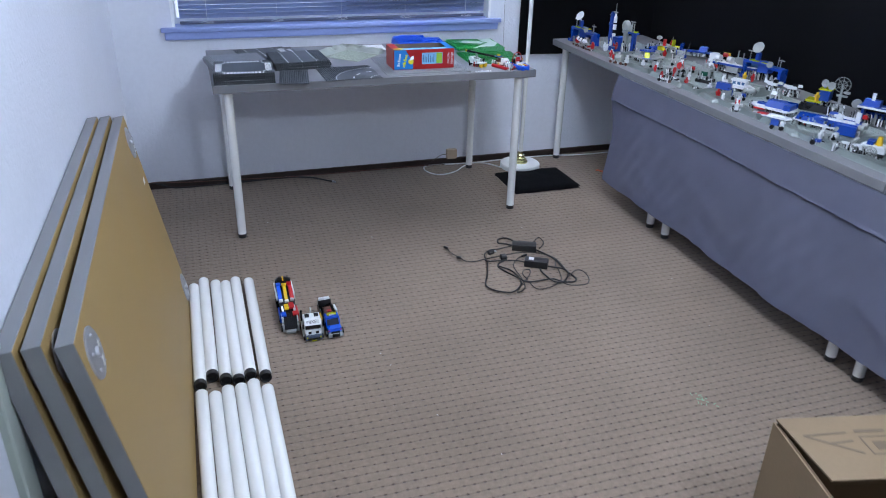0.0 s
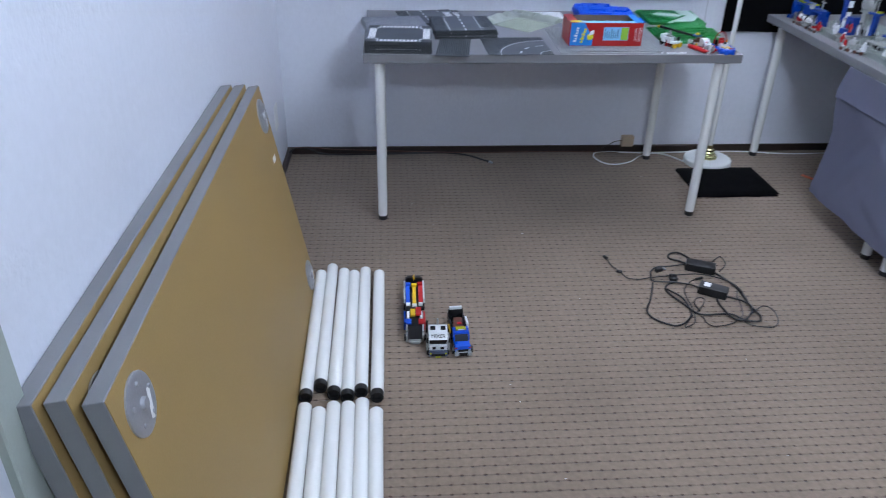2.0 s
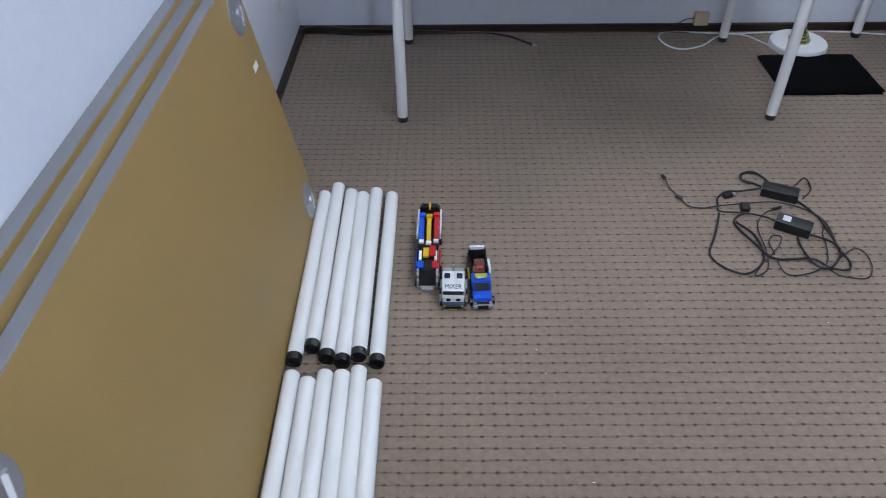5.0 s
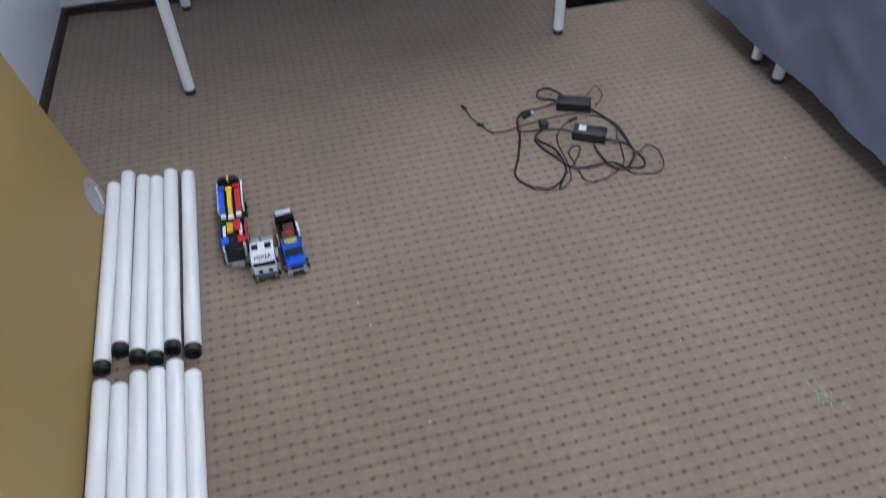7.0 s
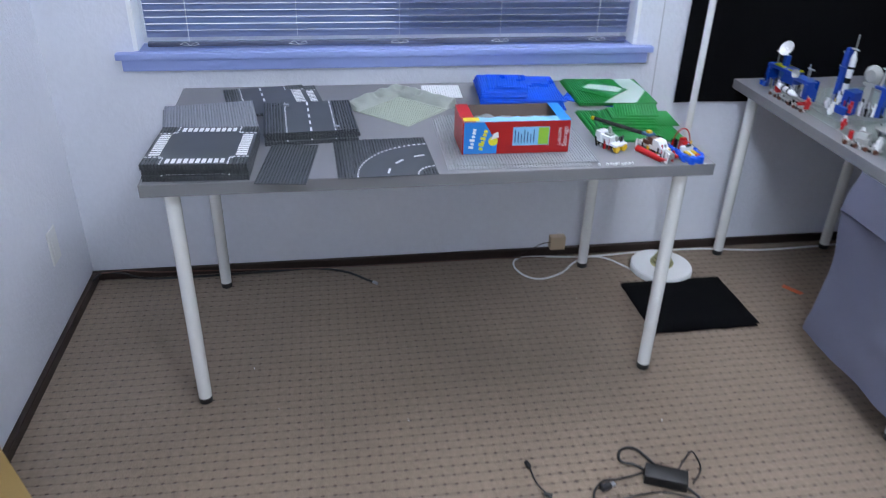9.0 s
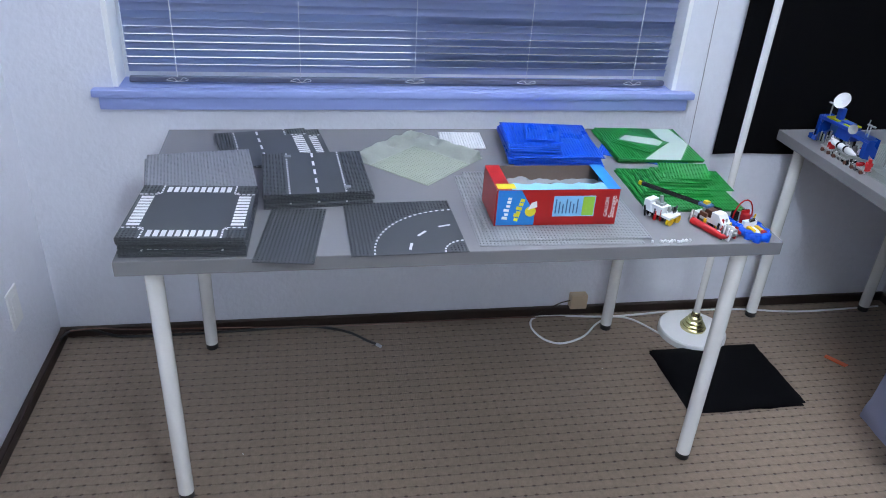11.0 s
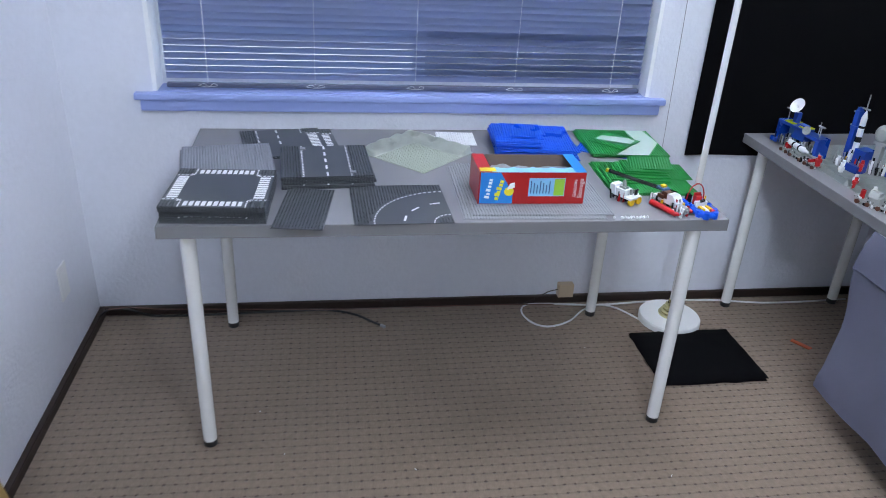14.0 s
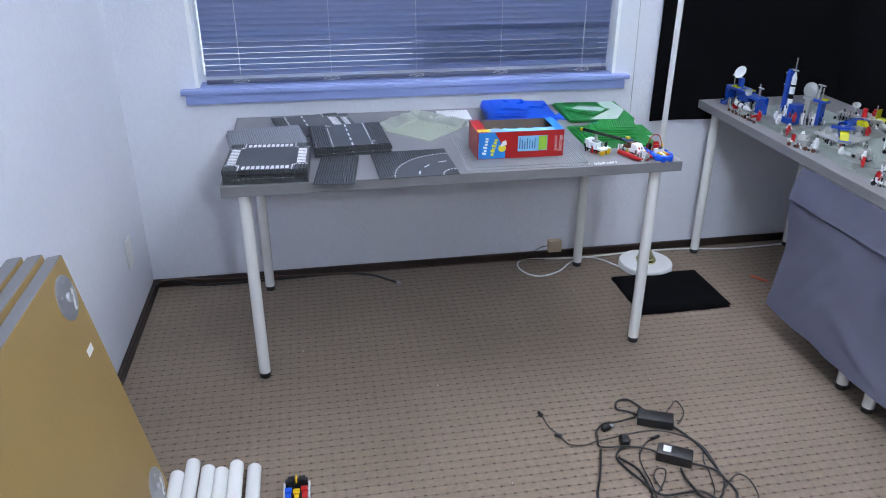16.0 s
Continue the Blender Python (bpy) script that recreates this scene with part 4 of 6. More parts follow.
part("end_panel", box_bm(bw - 0.0012, bw, 0.0013, bd - 0.0013, 0, bh), BBOX, bag_box)
part("bottom", box_bm(0.0013, bw - 0.0013, 0.0013, bd - 0.0013, 0, 0.0012), GREYCARD, bag_box)
part("lining", box_bm(0.0013, bw - 0.0013, bd - 0.0024, bd - 0.00125, 0.001, bh - 0.001), GREYCARD, bag_box)
# ragged rim that is left of the top
bm = bmesh.new()
rim = [(0, 0)] + [(0.03 + (bw - 0.05) * i / 14, 0.028 + 0.006 * math.sin(i * 2.1) + 0.004 * (i % 3)) for i in range(15)] + [(bw, 0.0)]
prism(bm, [(0, 0), (bw, 0)] + list(reversed(rim[1:-1])), bh + 0.0001, bh + 0.0009)
part("torn_top", bm, CBOX, bag_box, "ragged pale blue strip of the torn top")
part("top_end", box_bm(0, 0.034, 0.0, bd, bh + 0.001, bh + 0.0018), RBOX, bag_box)
part("top_end", box_bm(bw - 0.030, bw, 0.0, bd, bh + 0.001, bh + 0.0018), BBOX, bag_box)
part("yellow_flash", box_bm(0.003, 0.046, 0.004, 0.030, bh + 0.0019, bh + 0.0022), YBOX, bag_box)
bm = prism(bmesh.new(), [(0.004, 0.001), (0.094, 0.001), (0.094, 0.030), (0.058, bh - 0.001), (0.004, bh - 0.001)], 0.0001, 0.0004)
part("blue_field", bm, BBOX, bag_box, "blue printed field", m=pose(0, 0, 0, 90, 0, 0))
bm = bmesh.new()
for i, (u, w) in enumerate(((0.010, 0.007), (0.020, 0.006), (0.030, 0.007), (0.041, 0.006), (0.051, 0.007), (0.060, 0.006))):
    bx(bm, u, u + w, -0.004, 0.009 if i in (0, 2) else 0.005, 0, 0.0004)
part("logo_shapes", bm, PAPER, bag_box, "white brand logo shapes", m=pose(0.024, -0.0004, 0.006, 90, -82, 0))
bm = bmesh.new()
for i, u in enumerate((0.006, 0.017, 0.024, 0.035, 0.046, 0.056)):
    bx(bm, u, u + 0.008, -0.006, 0.008 if i in (1, 3) else 0.004, 0, 0.0004)
part("logo_shapes", bm, YBOX, bag_box, "yellow brand logo shapes", m=pose(0.047, -0.0004, 0.006, 90, -76, 0))
part("round_mark", cyl_bm((0.083, -0.0001, 0.036), (0.083, -0.0006, 0.036), 0.013, seg=20), YBOX, bag_box)
part("round_mark", prism(bmesh.new(), [(0.076, 0.040), (0.098, 0.047), (0.096, 0.062), (0.084, 0.058)], 0.0006, 0.0010), PAPER, bag_box, m=pose(0, 0, 0, 90, 0, 0))
part("info_panel", prism(bmesh.new(), [(0.136, 0.022), (0.236, 0.022), (0.236, 0.074), (0.136, 0.074)], 0.0001, 0.0004), CBOX, bag_box, "pale blue information panel", m=pose(0, 0, 0, 90, 0, 0))
part("info_panel", prism(bmesh.new(), [(0.206, 0.024), (0.234, 0.024), (0.234, 0.072), (0.206, 0.072)], 0.0005, 0.0008), LGBOX, bag_box, "lime green panel with pictures", m=pose(0, 0, 0, 90, 0, 0))
bm = bmesh.new()
for i in range(7):
    bx(bm, 0.141 + i * 0.0085, 0.144 + i * 0.0085, 0.030, 0.066 - 0.006 * (i % 3), 0.0005, 0.0008)
part("small_print", bm, TBLUE, bag_box, "small printed lines", m=pose(0, 0, 0, 90, 0, 0))
lettering("GALLON", 0.0125, PAPER, bag_box, pose(0.265, -0.0006, bh / 2, 90, -90, 0))
lettering("Storage", 0.0185, PAPER, bag_box, pose(0.280, -0.0006, bh / 2, 90, -90, 0))
# crumpled clear bags inside
bm = bmesh.new()
g = [[bm.verts.new((0.006 + i / 26 * (bw - 0.012), 0.006 + j / 14 * (bd - 0.016), bh - 0.034 + 0.012 * noise.noise(Vector((i * 0.33, j * 0.4, 4))) - 0.014 * abs(noise.noise(Vector((i * 0.45 + j * 0.2, j * 0.5, 9)))) + 0.012 * math.exp(-((i - 12) / 7) ** 2) * (0.5 + 0.5 * math.sin(j * 0.9)))) for j in range(15)] for i in range(27)]
for i in range(26):
    for j in range(14):
        bm.faces.new((g[i][j], g[i + 1][j], g[i + 1][j + 1], g[i][j + 1]))
bmesh.ops.solidify(bm, geom=bm.faces[:], thickness=0.0015)
FILM = mat("clear_film", (0.70, 0.73, 0.78), 0.06, var=0.1, scale=25)
fn, fl = FILM.node_tree.nodes, FILM.node_tree.links
clear, fm = fn.new("ShaderNodeBsdfTransparent"), fn.new("ShaderNodeMixShader")
fm.inputs[0].default_value = 0.55
fl.new(fn["Principled BSDF"].outputs[0], fm.inputs[1])
fl.new(clear.outputs[0], fm.inputs[2])
fl.new(fm.outputs[0], fn["Material Output"].inputs[0])
solid("plastic_wrap", bm, FILM, "crumpled clear plastic bags inside the carton", "plastic wrap", m=pose(2.793, 5.423, TH + 0.008, 0, 0, -0.8))
rb = random.Random(5)
cup = None
for x in [3.148] + [3.168 + 0.0060 * i for i in range(13)]:
    m = pose(x + rb.uniform(-0.002, 0.002), 5.338 + rb.uniform(-0.003, 0.003), TH, 0, 0, rb.uniform(0, 90))
    if cup is None:
        cup = solid("toy_stud", lathe(bmesh.new(), [(0.0032, 0), (0.0032, 0.003), (0.0024, 0.0031), (0.0024, 0.0048)], seg=10), WBRICK, "tiny white round toy piece on the table", "toy piece", group="white toy pieces", m=m)
    else:
        copy_thing(cup, m)


# ---- brick-built models, in millimetres ----
SG, TG = "toy spacecraft on display", "town toys on the table"
GROW = {SG: 1.0, TG: 1.05}
def prim(bm, p):
    k = 0.001
    if p[0] == "b":
        bx(bm, *[q * k for q in p[1:7]], bev=0.0003)
    elif p[0] == "s":          # box with studs on top
        x0, x1, y0, y1, z0, z1 = p[1:7]
        bx(bm, *[q * k for q in p[1:7]], bev=0.0003)
        nx, ny = max(1, round((x1 - x0) / 8)), max(1, round((y1 - y0) / 8))
        for i in range(nx):
            for j in range(ny):
                c = (x0 + (i + 0.5) * (x1 - x0) / nx, y0 + (j + 0.5) * (y1 - y0) / ny)
                cyl(bm, (c[0] * k, c[1] * k, z1 * k), (c[0] * k, c[1] * k, (z1 + 1.7) * k), 0.0024, seg=8)
    elif p[0] == "c":
        cyl(bm, [q * k for q in p[1]], [q * k for q in p[2]], p[3] * k, (p[4] if len(p) > 4 else p[3]) * k, seg=14)
    elif p[0] == "w":          # wedge: box whose top edge slopes away to the front (-y)
        x0, x1, y0, y1, z0, z1 = [q * k for q in p[1:7]]
        c = p[7] * k
        vs = [bm.verts.new(q) for q in ((x0, y0, z0), (x1, y0, z0), (x1, y1, z0), (x0, y1, z0), (x0, y0 + c, z1), (x1, y0 + c, z1), (x1, y1, z1), (x0, y1, z1))]
        for f in ((3, 2, 1, 0), (4, 5, 6, 7), (0, 1, 5, 4), (2, 3, 7, 6), (1, 2, 6, 5), (3, 0, 4, 7)):
            bm.faces.new([vs[i] for i in f])
    elif p[0] == "p":          # flat outline
        prism(bm, [(a * k, b * k) for a, b in p[1]], p[2] * k, p[3] * k)
    elif p[0] == "d":          # dish: centre, direction, radius
        c, d, r = Vector(p[1]) * k, Vector(p[2]).normalized(), p[3] * k
        rot = d.to_track_quat("Z", "Y").to_matrix().to_4x4()
        b2 = bmesh.new()
        lathe(b2, [(0.0015, -0.3 * r), (r * 0.6, -0.16 * r), (r, 0.10 * r), (r * 0.97, 0.13 * r), (r * 0.58, -0.08 * r), (0.002, -0.2 * r), (0.0014, 0.35 * r)], seg=20)
        b2.transform(Matrix.Translation(c) @ rot)
        tmp = bpy.data.meshes.new("tmp")
        b2.to_mesh(tmp)
        b2.free()
        bm.from_mesh(tmp)
        bpy.data.meshes.remove(tmp)
    elif p[0] == "g":          # spoked ring: centre, radius, axis
        c, r = p[1], p[2]
        for i in range(16):
            a, b = 2 * math.pi * i / 16, 2 * math.pi * (i + 1) / 16
            for q in (1.0, 0.55):
                cyl(bm, ((c[0] + r * q * math.cos(a)) * k, c[1] * k, (c[2] + r * q * math.sin(a)) * k), ((c[0] + r * q * math.cos(b)) * k, c[1] * k, (c[2] + r * q * math.sin(b)) * k), 0.0011, seg=6)
            if i % 2 == 0:
                cyl(bm, (c[0] * k, c[1] * k, c[2] * k), ((c[0] + r * math.cos(a)) * k, c[1] * k, (c[2] + r * math.sin(a)) * k), 0.0010, seg=6)


def along(x, y):
    """Offset that sets the models along the straight table edge."""
    return Matrix.Translation((0.004 - (5.95 - y) * 0.030, -0.022 * min(1.0, (5.95 - y) / 0.6), 0)) if y > 3.7 else Matrix.Identity(4)


def model(name, label, category, group, m, parts_):
    if group == SG:
        m = along(m.translation.x, m.translation.y) @ m
    t_ = thing(name, label, category, group=group, m=m @ Matrix.Diagonal((*[GROW.get(group, 1.0)] * 3, 1)))
    for pname, material, prims in parts_:
        bm = bmesh.new()
        for p in prims:
            prim(bm, p)
        part(pname, bm, material, t_)
    if group in (SG, TG) and name not in ("crane_boom", "rescue_raft"):
        # small fittings: posts, levers and plates standing over the model's deck
        pts = [c.matrix_basis @ v.co for c in t_.children for v in c.data.vertices]
        lo = [min(p[i] for p in pts) * 1000 for i in range(3)]
        hi = [max(p[i] for p in pts) * 1000 for i in range(3)]
        gr = random.Random(len(pts))
        for pname, material, n in (("small_fitting", GBRICK, 28 if group == SG else 7), ("small_fitting", KBRICK, 30 if group == SG else 8), ("small_fitting", WBRICK, 20 if group == SG else 5), ("small_fitting", RED, 1 if group == SG else 5), ("small_fitting", YELLOW, 0 if group == SG else 3), ("small_fitting", DGREY, 12 if group == SG else 4)):
            if not n:
                continue
            bm = bmesh.new()
            for _ in range(n):
                x, y = gr.uniform(lo[0] + 6, hi[0] - 6), gr.uniform(lo[1] + 4, hi[1] - 4)
                top = max(lo[2] + 8, min(hi[2] * 0.62, 58) * gr.uniform(0.25, 0.72) if group == SG else min(hi[2] * 0.8, 40) * gr.uniform(0.3, 0.95))
                w, d = gr.choice((1.0, 1.4, 2, 2.6, 3.4)), gr.choice((1.0, 1.6, 2.4, 3.2))
                if gr.random() < 0.2:
                    prim(bm, ("c", (x, y, lo[2]), (x + gr.uniform(-6, 6), y + gr.uniform(-6, 6), top * 1.15), gr.uniform(1.4, 3.5)))
                else:
                    prim(bm, ("b", x - w, x + w, y - d, y + d, lo[2], top))
            tagged(part(pname, bm, material, t_), kind="stuff")
    return t_


def wheels(xs, ys, r=6, w=6, z=None):
    """One part for each wheel."""
    out = []
    for x in xs:
        for y in ys:
            out.append(("wheel", KBRICK, [("c", (x - w / 2, y, r), (x + w / 2, y, r), r)]))
    return out


fig_cache = {}


def figure(x, y, z, rot, material, label):
    bm = bmesh.new()
    for p in (("b", -7.5, -0.5, -4, 4, 0, 12), ("b", 0.5, 7.5, -4, 4, 0, 12), ("w", -8, 8, -4, 4, 12, 25, 1.0), ("b", -11, -8, -5, 2, 13, 24), ("b", 8, 11, -5, 2, 13, 24), ("c", (0, 0, 25), (0, 0, 36), 5.4), ("b", -6, 6, 4, 8, 14, 26)):
        prim(bm, p)
    bm.transform(Matrix.Diagonal((1, 1, 1, 1)))
    return solid("toy_figure", bm, material, label, "toy figure", group="toy figures", m=along(x, y) @ pose(x, y, z, 0, 0, rot))


MOON = mat("moon_grey_plate", (0.29, 0.325, 0.31), 0.4, var=0.10, scale=14)
for i, yy in enumerate((5.78, 5.385, 4.99, 4.595, 4.20, 3.805)):
    crater_plate(4.186, yy, ZT, (180, 90, 180, 90, 180, 90)[i] + A2, 0.384, MOON, "pale grey moulded moon-surface baseplate", 0.022, n=36, seed=i + 3)
ZP = ZT + 0.0042

# moon base with arched blue frame
def moon_base(x, y, rot, label, big):
    return model("moon_outpost", label, "toy building", SG, pose(x, y, ZP, 0, 0, rot), [
        ("frame", NAVY, [("b", -110, -94, -24, 24, 0, 72), ("b", 86, 102, -24, 24, 0, 64), ("s", -110, 20, -24, 24, 72, 82), ("b", 14, 102, -20, 24, 60, 72), ("w", -30, 26, -22, 24, 40, 72, 8), ("b", -124, -94, -30, 30, 0, 16), ("b", -30, 10, -12, 12, 82, 90)]),
        ("window", TYELLOW, [("b", -80, -36, -22, 22, 82, 87), ("b", -12, 24, -20, 20, 82, 86)]),
        ("glass", TBLUE, [("b", -92, -30, 16, 22, 20, 71)]),
        ("pedestal", NAVY, [("b", -58, -40, -9, 9, 82, 122)]),
        ("radar_dish", GBRICK if big else WBRICK, [("d", (-49, -12, 146), (0.1, -0.8, 0.5), 27), ("c", (-49, -4, 120), (-49, -8, 142), 4)]),
        ("radar_dish", GBRICK, [("d", (36, -24, 84), (0.3, -0.9, 0.3), 15), ("c", (36, -10, 70), (36, -20, 82), 3)]),
        ("antenna", GBRICK, [("c", (-92, 0, 80), (-92, 0, 122), 2), ("b", -108, -76, -3, 3, 120, 124)]),
        ("antenna", GBRICK, [("c", (74, 0, 70), (74, 0, 108), 2), ("b", 60, 90, -3, 3, 106, 110)]),
        ("antenna", GBRICK, [("c", (50, 14, 70), (52, 14, 118), 1.6)]),
    ])


moon_base(4.030, 5.912, -83, "blue arched toy moon base with a pale radar dish", False)
moon_base(4.485, 4.955, -76, "blue arched toy moon base with tilted grey dishes", True)
model("rocket_train", "three-wagon toy train carrying a white rocket", "toy vehicle", SG, pose(3.985, 5.825, ZP - 0.004, 0, 0, -89), [
    ("chassis", GBRICK, [("s", -108, -62, -14, 14, 9, 14), ("s", -52, 18, -14, 14, 9, 14), ("s", 34, 92, -14, 14, 9, 14), ("b", -62, -52, -3, 3, 8, 11), ("b", 18, 34, -3, 3, 8, 11), ("b", -40, 8, -10, 10, 14, 26)]),
    ("rocket", WBRICK, [("c", (-80, 0, 38), (0, 0, 36), 9.5), ("c", (0, 0, 36), (26, 0, 35), 9.5, 2)]),
    ("rocket_band", KBRICK, [("c", (-56, 0, 37.3), (-49, 0, 37.2), 9.9)]), ("rocket_band", KBRICK, [("c", (-24, 0, 36.6), (-17, 0, 36.5), 9.9)]),
    ("control_box", RED, [("b", -92, -78, -9, 9, 14, 34)]),
    ("front_block", RED, [("b", 50, 60, -12, 12, 14, 24)]),
    ("rail", GBRICK, [("c", (66, 12, 14), (66, 12, 50), 1.8), ("c", (84, 12, 14), (84, 12, 46), 1.8), ("c", (66, 12, 46), (84, 12, 42), 1.8)]),
] + [("wheel", BROWN, [("c", (x, s_ * 15 - 3, 6), (x, s_ * 15 + 3, 6), 6)]) for x in (-100, -70, -44, 10, 42, 84) for s_ in (-1, 1)])
model("launch_tower", "tall blue toy launch tower holding a rocket", "toy building", SG, pose(4.120, 5.765, ZP, 0, 0, -78) @ Matrix.Diagonal((1.05, 1.05, 1.30, 1)), [
    ("tower", NAVY, [("b", -24, -8, -10, 10, 0, 142), ("b", -30, -4, -16, 16, 0, 10), ("b", -24, -2, -14, 14, 96, 104), ("b", -22, -10, -8, 8, 142, 150), ("b", 26, 66, -24, 24, 0, 56), ("b", 20, 70, -42, -10, 0, 18)]),
    ("rocket", WBRICK, [("c", (6, 0, 40), (6, 0, 128), 9), ("c", (6, 0, 128), (6, 0, 146), 9, 2)]),
    ("rocket_band", KBRICK, [("c", (6, 0, 66), (6, 0, 80), 9.4)]), ("rocket_band", KBRICK, [("c", (6, 0, 102), (6, 0, 108), 9.4)]),
    ("mast", GBRICK, [("c", (4, 0, 146), (4, 0, 186), 1.8), ("b", -10, 18, -2, 2, 148, 152)]), ("arm", GBRICK, [("b", -36, -24, -2, 2, 100, 104)]), ("arm", GBRICK, [("b", -36, -24, -2, 2, 134, 138)]),
    ("engine", GBRICK, [("c", (6, 0, 20), (6, 0, 40), 12, 8)]),
    ("sign", YELLOW, [("b", -6, 12, -16, -12, 14, 26)]),
])
model("radar_station", "grey toy radar station with a round dome", "toy building", SG, pose(4.155, 5.690, ZP, 0, 0, -70) @ Matrix.Diagonal((1.1, 1.1, 1.18, 1)), [
    ("pillar", GBRICK, [("b", -10, 10, -8, 8, 0, 84), ("b", -18, 22, -12, 12, 84, 92)]),
    ("dome", GBRICK, [("c", (0, 3, 112), (0, -4, 112), 27), ("c", (0, -4, 112), (0, -14, 112), 27, 16), ("c", (0, 3, 112), (0, 10, 112), 27, 18)]),
    ("support", NAVY, [("b", 44, 58, -12, 12, 0, 84), ("b", 22, 70, -14, 14, 84, 92)]),
    ("instrument", GBRICK, [("c", (30, 0, 92), (34, 0, 136), 5, 2), ("b", 22, 50, -3, 3, 134, 138), ("c", (46, 0, 92), (46, 0, 130), 2)]),
    ("lamp", TYELLOW, [("b", 50, 68, -8, 8, 92, 98)]),
])
model("moon_rover", "low grey toy rover with two seats", "toy vehicle", SG, pose(3.99, 5.440, ZP - 0.004, 0, 0, -66), [
    ("chassis", GBRICK, [("s", -60, 56, -15, 15, 8, 13), ("b", -20, 14, -12, 12, 13, 34), ("w", -24, 6, -14, 14, 30, 46, 10), ("b", -62, -56, -18, 18, 18, 22)]),
    ("cabin", WBRICK, [("b", 30, 46, -10, 10, 13, 26)]),
    ("lamp", RED, [("c", (-46, 0, 13), (-46, 0, 40), 7)]),
] + [("wheel", BROWN, [("c", (x, s_ * 16 - 3, 7), (x, s_ * 16 + 3, 7), 7)]) for x in (-48, -16, 16, 46) for s_ in (-1, 1)])
model("delta_ship", "grey delta-winged toy spaceship with yellow canopy", "toy spacecraft", SG, pose(4.165, 5.475, ZP, 0, 0, -32), [
    ("wing", GBRICK, [("p", [(-20, -70), (20, -70), (92, 10), (92, 34), (30, 50), (-30, 50), (-92, 34), (-92, 10)], 12, 18)]),
    ("hull", NAVY, [("b", -16, 16, -10, 60, 18, 34), ("s", -40, 40, 46, 70, 34, 40)]),
    ("canopy", TYELLOW, [("w", -14, 14, -52, 0, 18, 40, 26)]),
    ("engine", GBRICK, [("c", (-50, 20, 26), (-50, 64, 26), 11), ("c", (50, 20, 26), (50, 64, 26), 11), ("c", (0, 50, 30), (0, 84, 30), 12)]),
    ("nameplate", NAVY, [("b", -22, 22, -66, -56, 18, 20)]),
    ("skid", KBRICK, [("b", -50, -40, -10, 30, 0, 12), ("b", 40, 50, -10, 30, 0, 12), ("b", -6, 6, -60, -40, 0, 12)]),
])
model("scout_ship", "flat blue and grey toy scout ship", "toy spacecraft", SG, pose(4.285, 5.580, ZP, 0, 0, 20), [
    ("wing", NAVY, [("p", [(-70, -16), (70, -16), (82, 12), (60, 28), (-60, 28), (-82, 12)], 30, 36), ("s", -34, 34, -14, 22, 36, 42)]),
    ("hull", GBRICK, [("b", -18, 18, -46, 50, 10, 30), ("c", (-44, -20, 20), (-44, 40, 20), 11), ("c", (44, -20, 20), (44, 40, 20), 11)]),
    ("canopy", TYELLOW, [("w", -12, 12, -56, -14, 30, 48, 18)]),
    ("skid", KBRICK, [("b", -40, -30, -10, 20, 0, 12), ("b", 30, 40, -10, 20, 0, 12)]),
])
model("long_ship", "long low grey toy spaceship with yellow screen", "toy spacecraft", SG, pose(4.415, 5.640, ZP, 0, 0, -62), [
    ("hull", GBRICK, [("b", -120, 60, -14, 14, 12, 24), ("p", [(-60, -46), (0, -46), (40, -10), (40, 10), (0, 46), (-60, 46)], 24, 29), ("c", (-120, 0, 18), (-140, 0, 18), 11, 8)]),
    ("canopy", TYELLOW, [("b", 10, 16, -16, 16, 30, 64), ("w", 20, 60, -12, 12, 24, 34, 6)]),
    ("fin", RED, [("c", (-30, -20, 28), (-30, -20, 62), 9)]),
    ("dish", GBRICK, [("d", (-80, 10, 60), (0.2, -0.5, 0.8), 16), ("c", (-80, 10, 24), (-80, 10, 56), 2)]), ("antenna", GBRICK, [("c", (-6, 24, 28), (-6, 24, 72), 1.8)]),
    ("skid", KBRICK, [("b", -90, -70, -10, 10, 0, 12), ("b", 20, 40, -10, 10, 0, 12)]),
])
model("winged_ship", "blue winged toy ship with black blast marks", "toy spacecraft", SG, pose(4.470, 5.490, ZP, 0, 0, -50), [
    ("wing", NAVY, [("p", [(-80, -20), (80, -20), (80, 16), (-80, 16)], 26, 34), ("b", -84, -70, -10, 20, 34, 62), ("w", 20, 60, -24, 24, 34, 56, 14)]),
    ("hull", GBRICK, [("b", -110, 40, -16, 16, 8, 26), ("c", (-60, -26, 20), (-100, -26, 20), 10)]),
    ("mast", KBRICK, [("c", (40, 0, 34), (44, 0, 80), 2), ("c", (-40, 0, 34), (-36, 6, 74), 2)]),
])
model("dish_buggy", "small toy buggy with red dishes and dark wheels", "toy vehicle", SG, pose(4.030, 5.045, ZP - 0.004, 0, 0, -62), [
    ("chassis", WBRICK, [("s", -52, 46, -14, 14, 9, 15), ("b", 8, 34, -10, 10, 15, 26)]),
    ("radar_dish", RED, [("d", (-36, -10, 34), (-0.6, -0.8, 0.2), 14), ("c", (-36, 0, 15), (-36, -4, 34), 4)]),
    ("radar_dish", RED, [("d", (10, 22, 54), (-0.5, -0.8, 0.2), 15), ("c", (6, 14, 15), (10, 22, 52), 3)]),
    ("engine", KBRICK, [("b", 20, 44, -12, 12, 15, 22)]),
] + [("wheel", KBRICK if x < 0 else BROWN, [("c", (x, s_ * 16 - 4, 8), (x, s_ * 16 + 4, 8), 8)]) for x in (-42, 12, 36) for s_ in (-1, 1)])
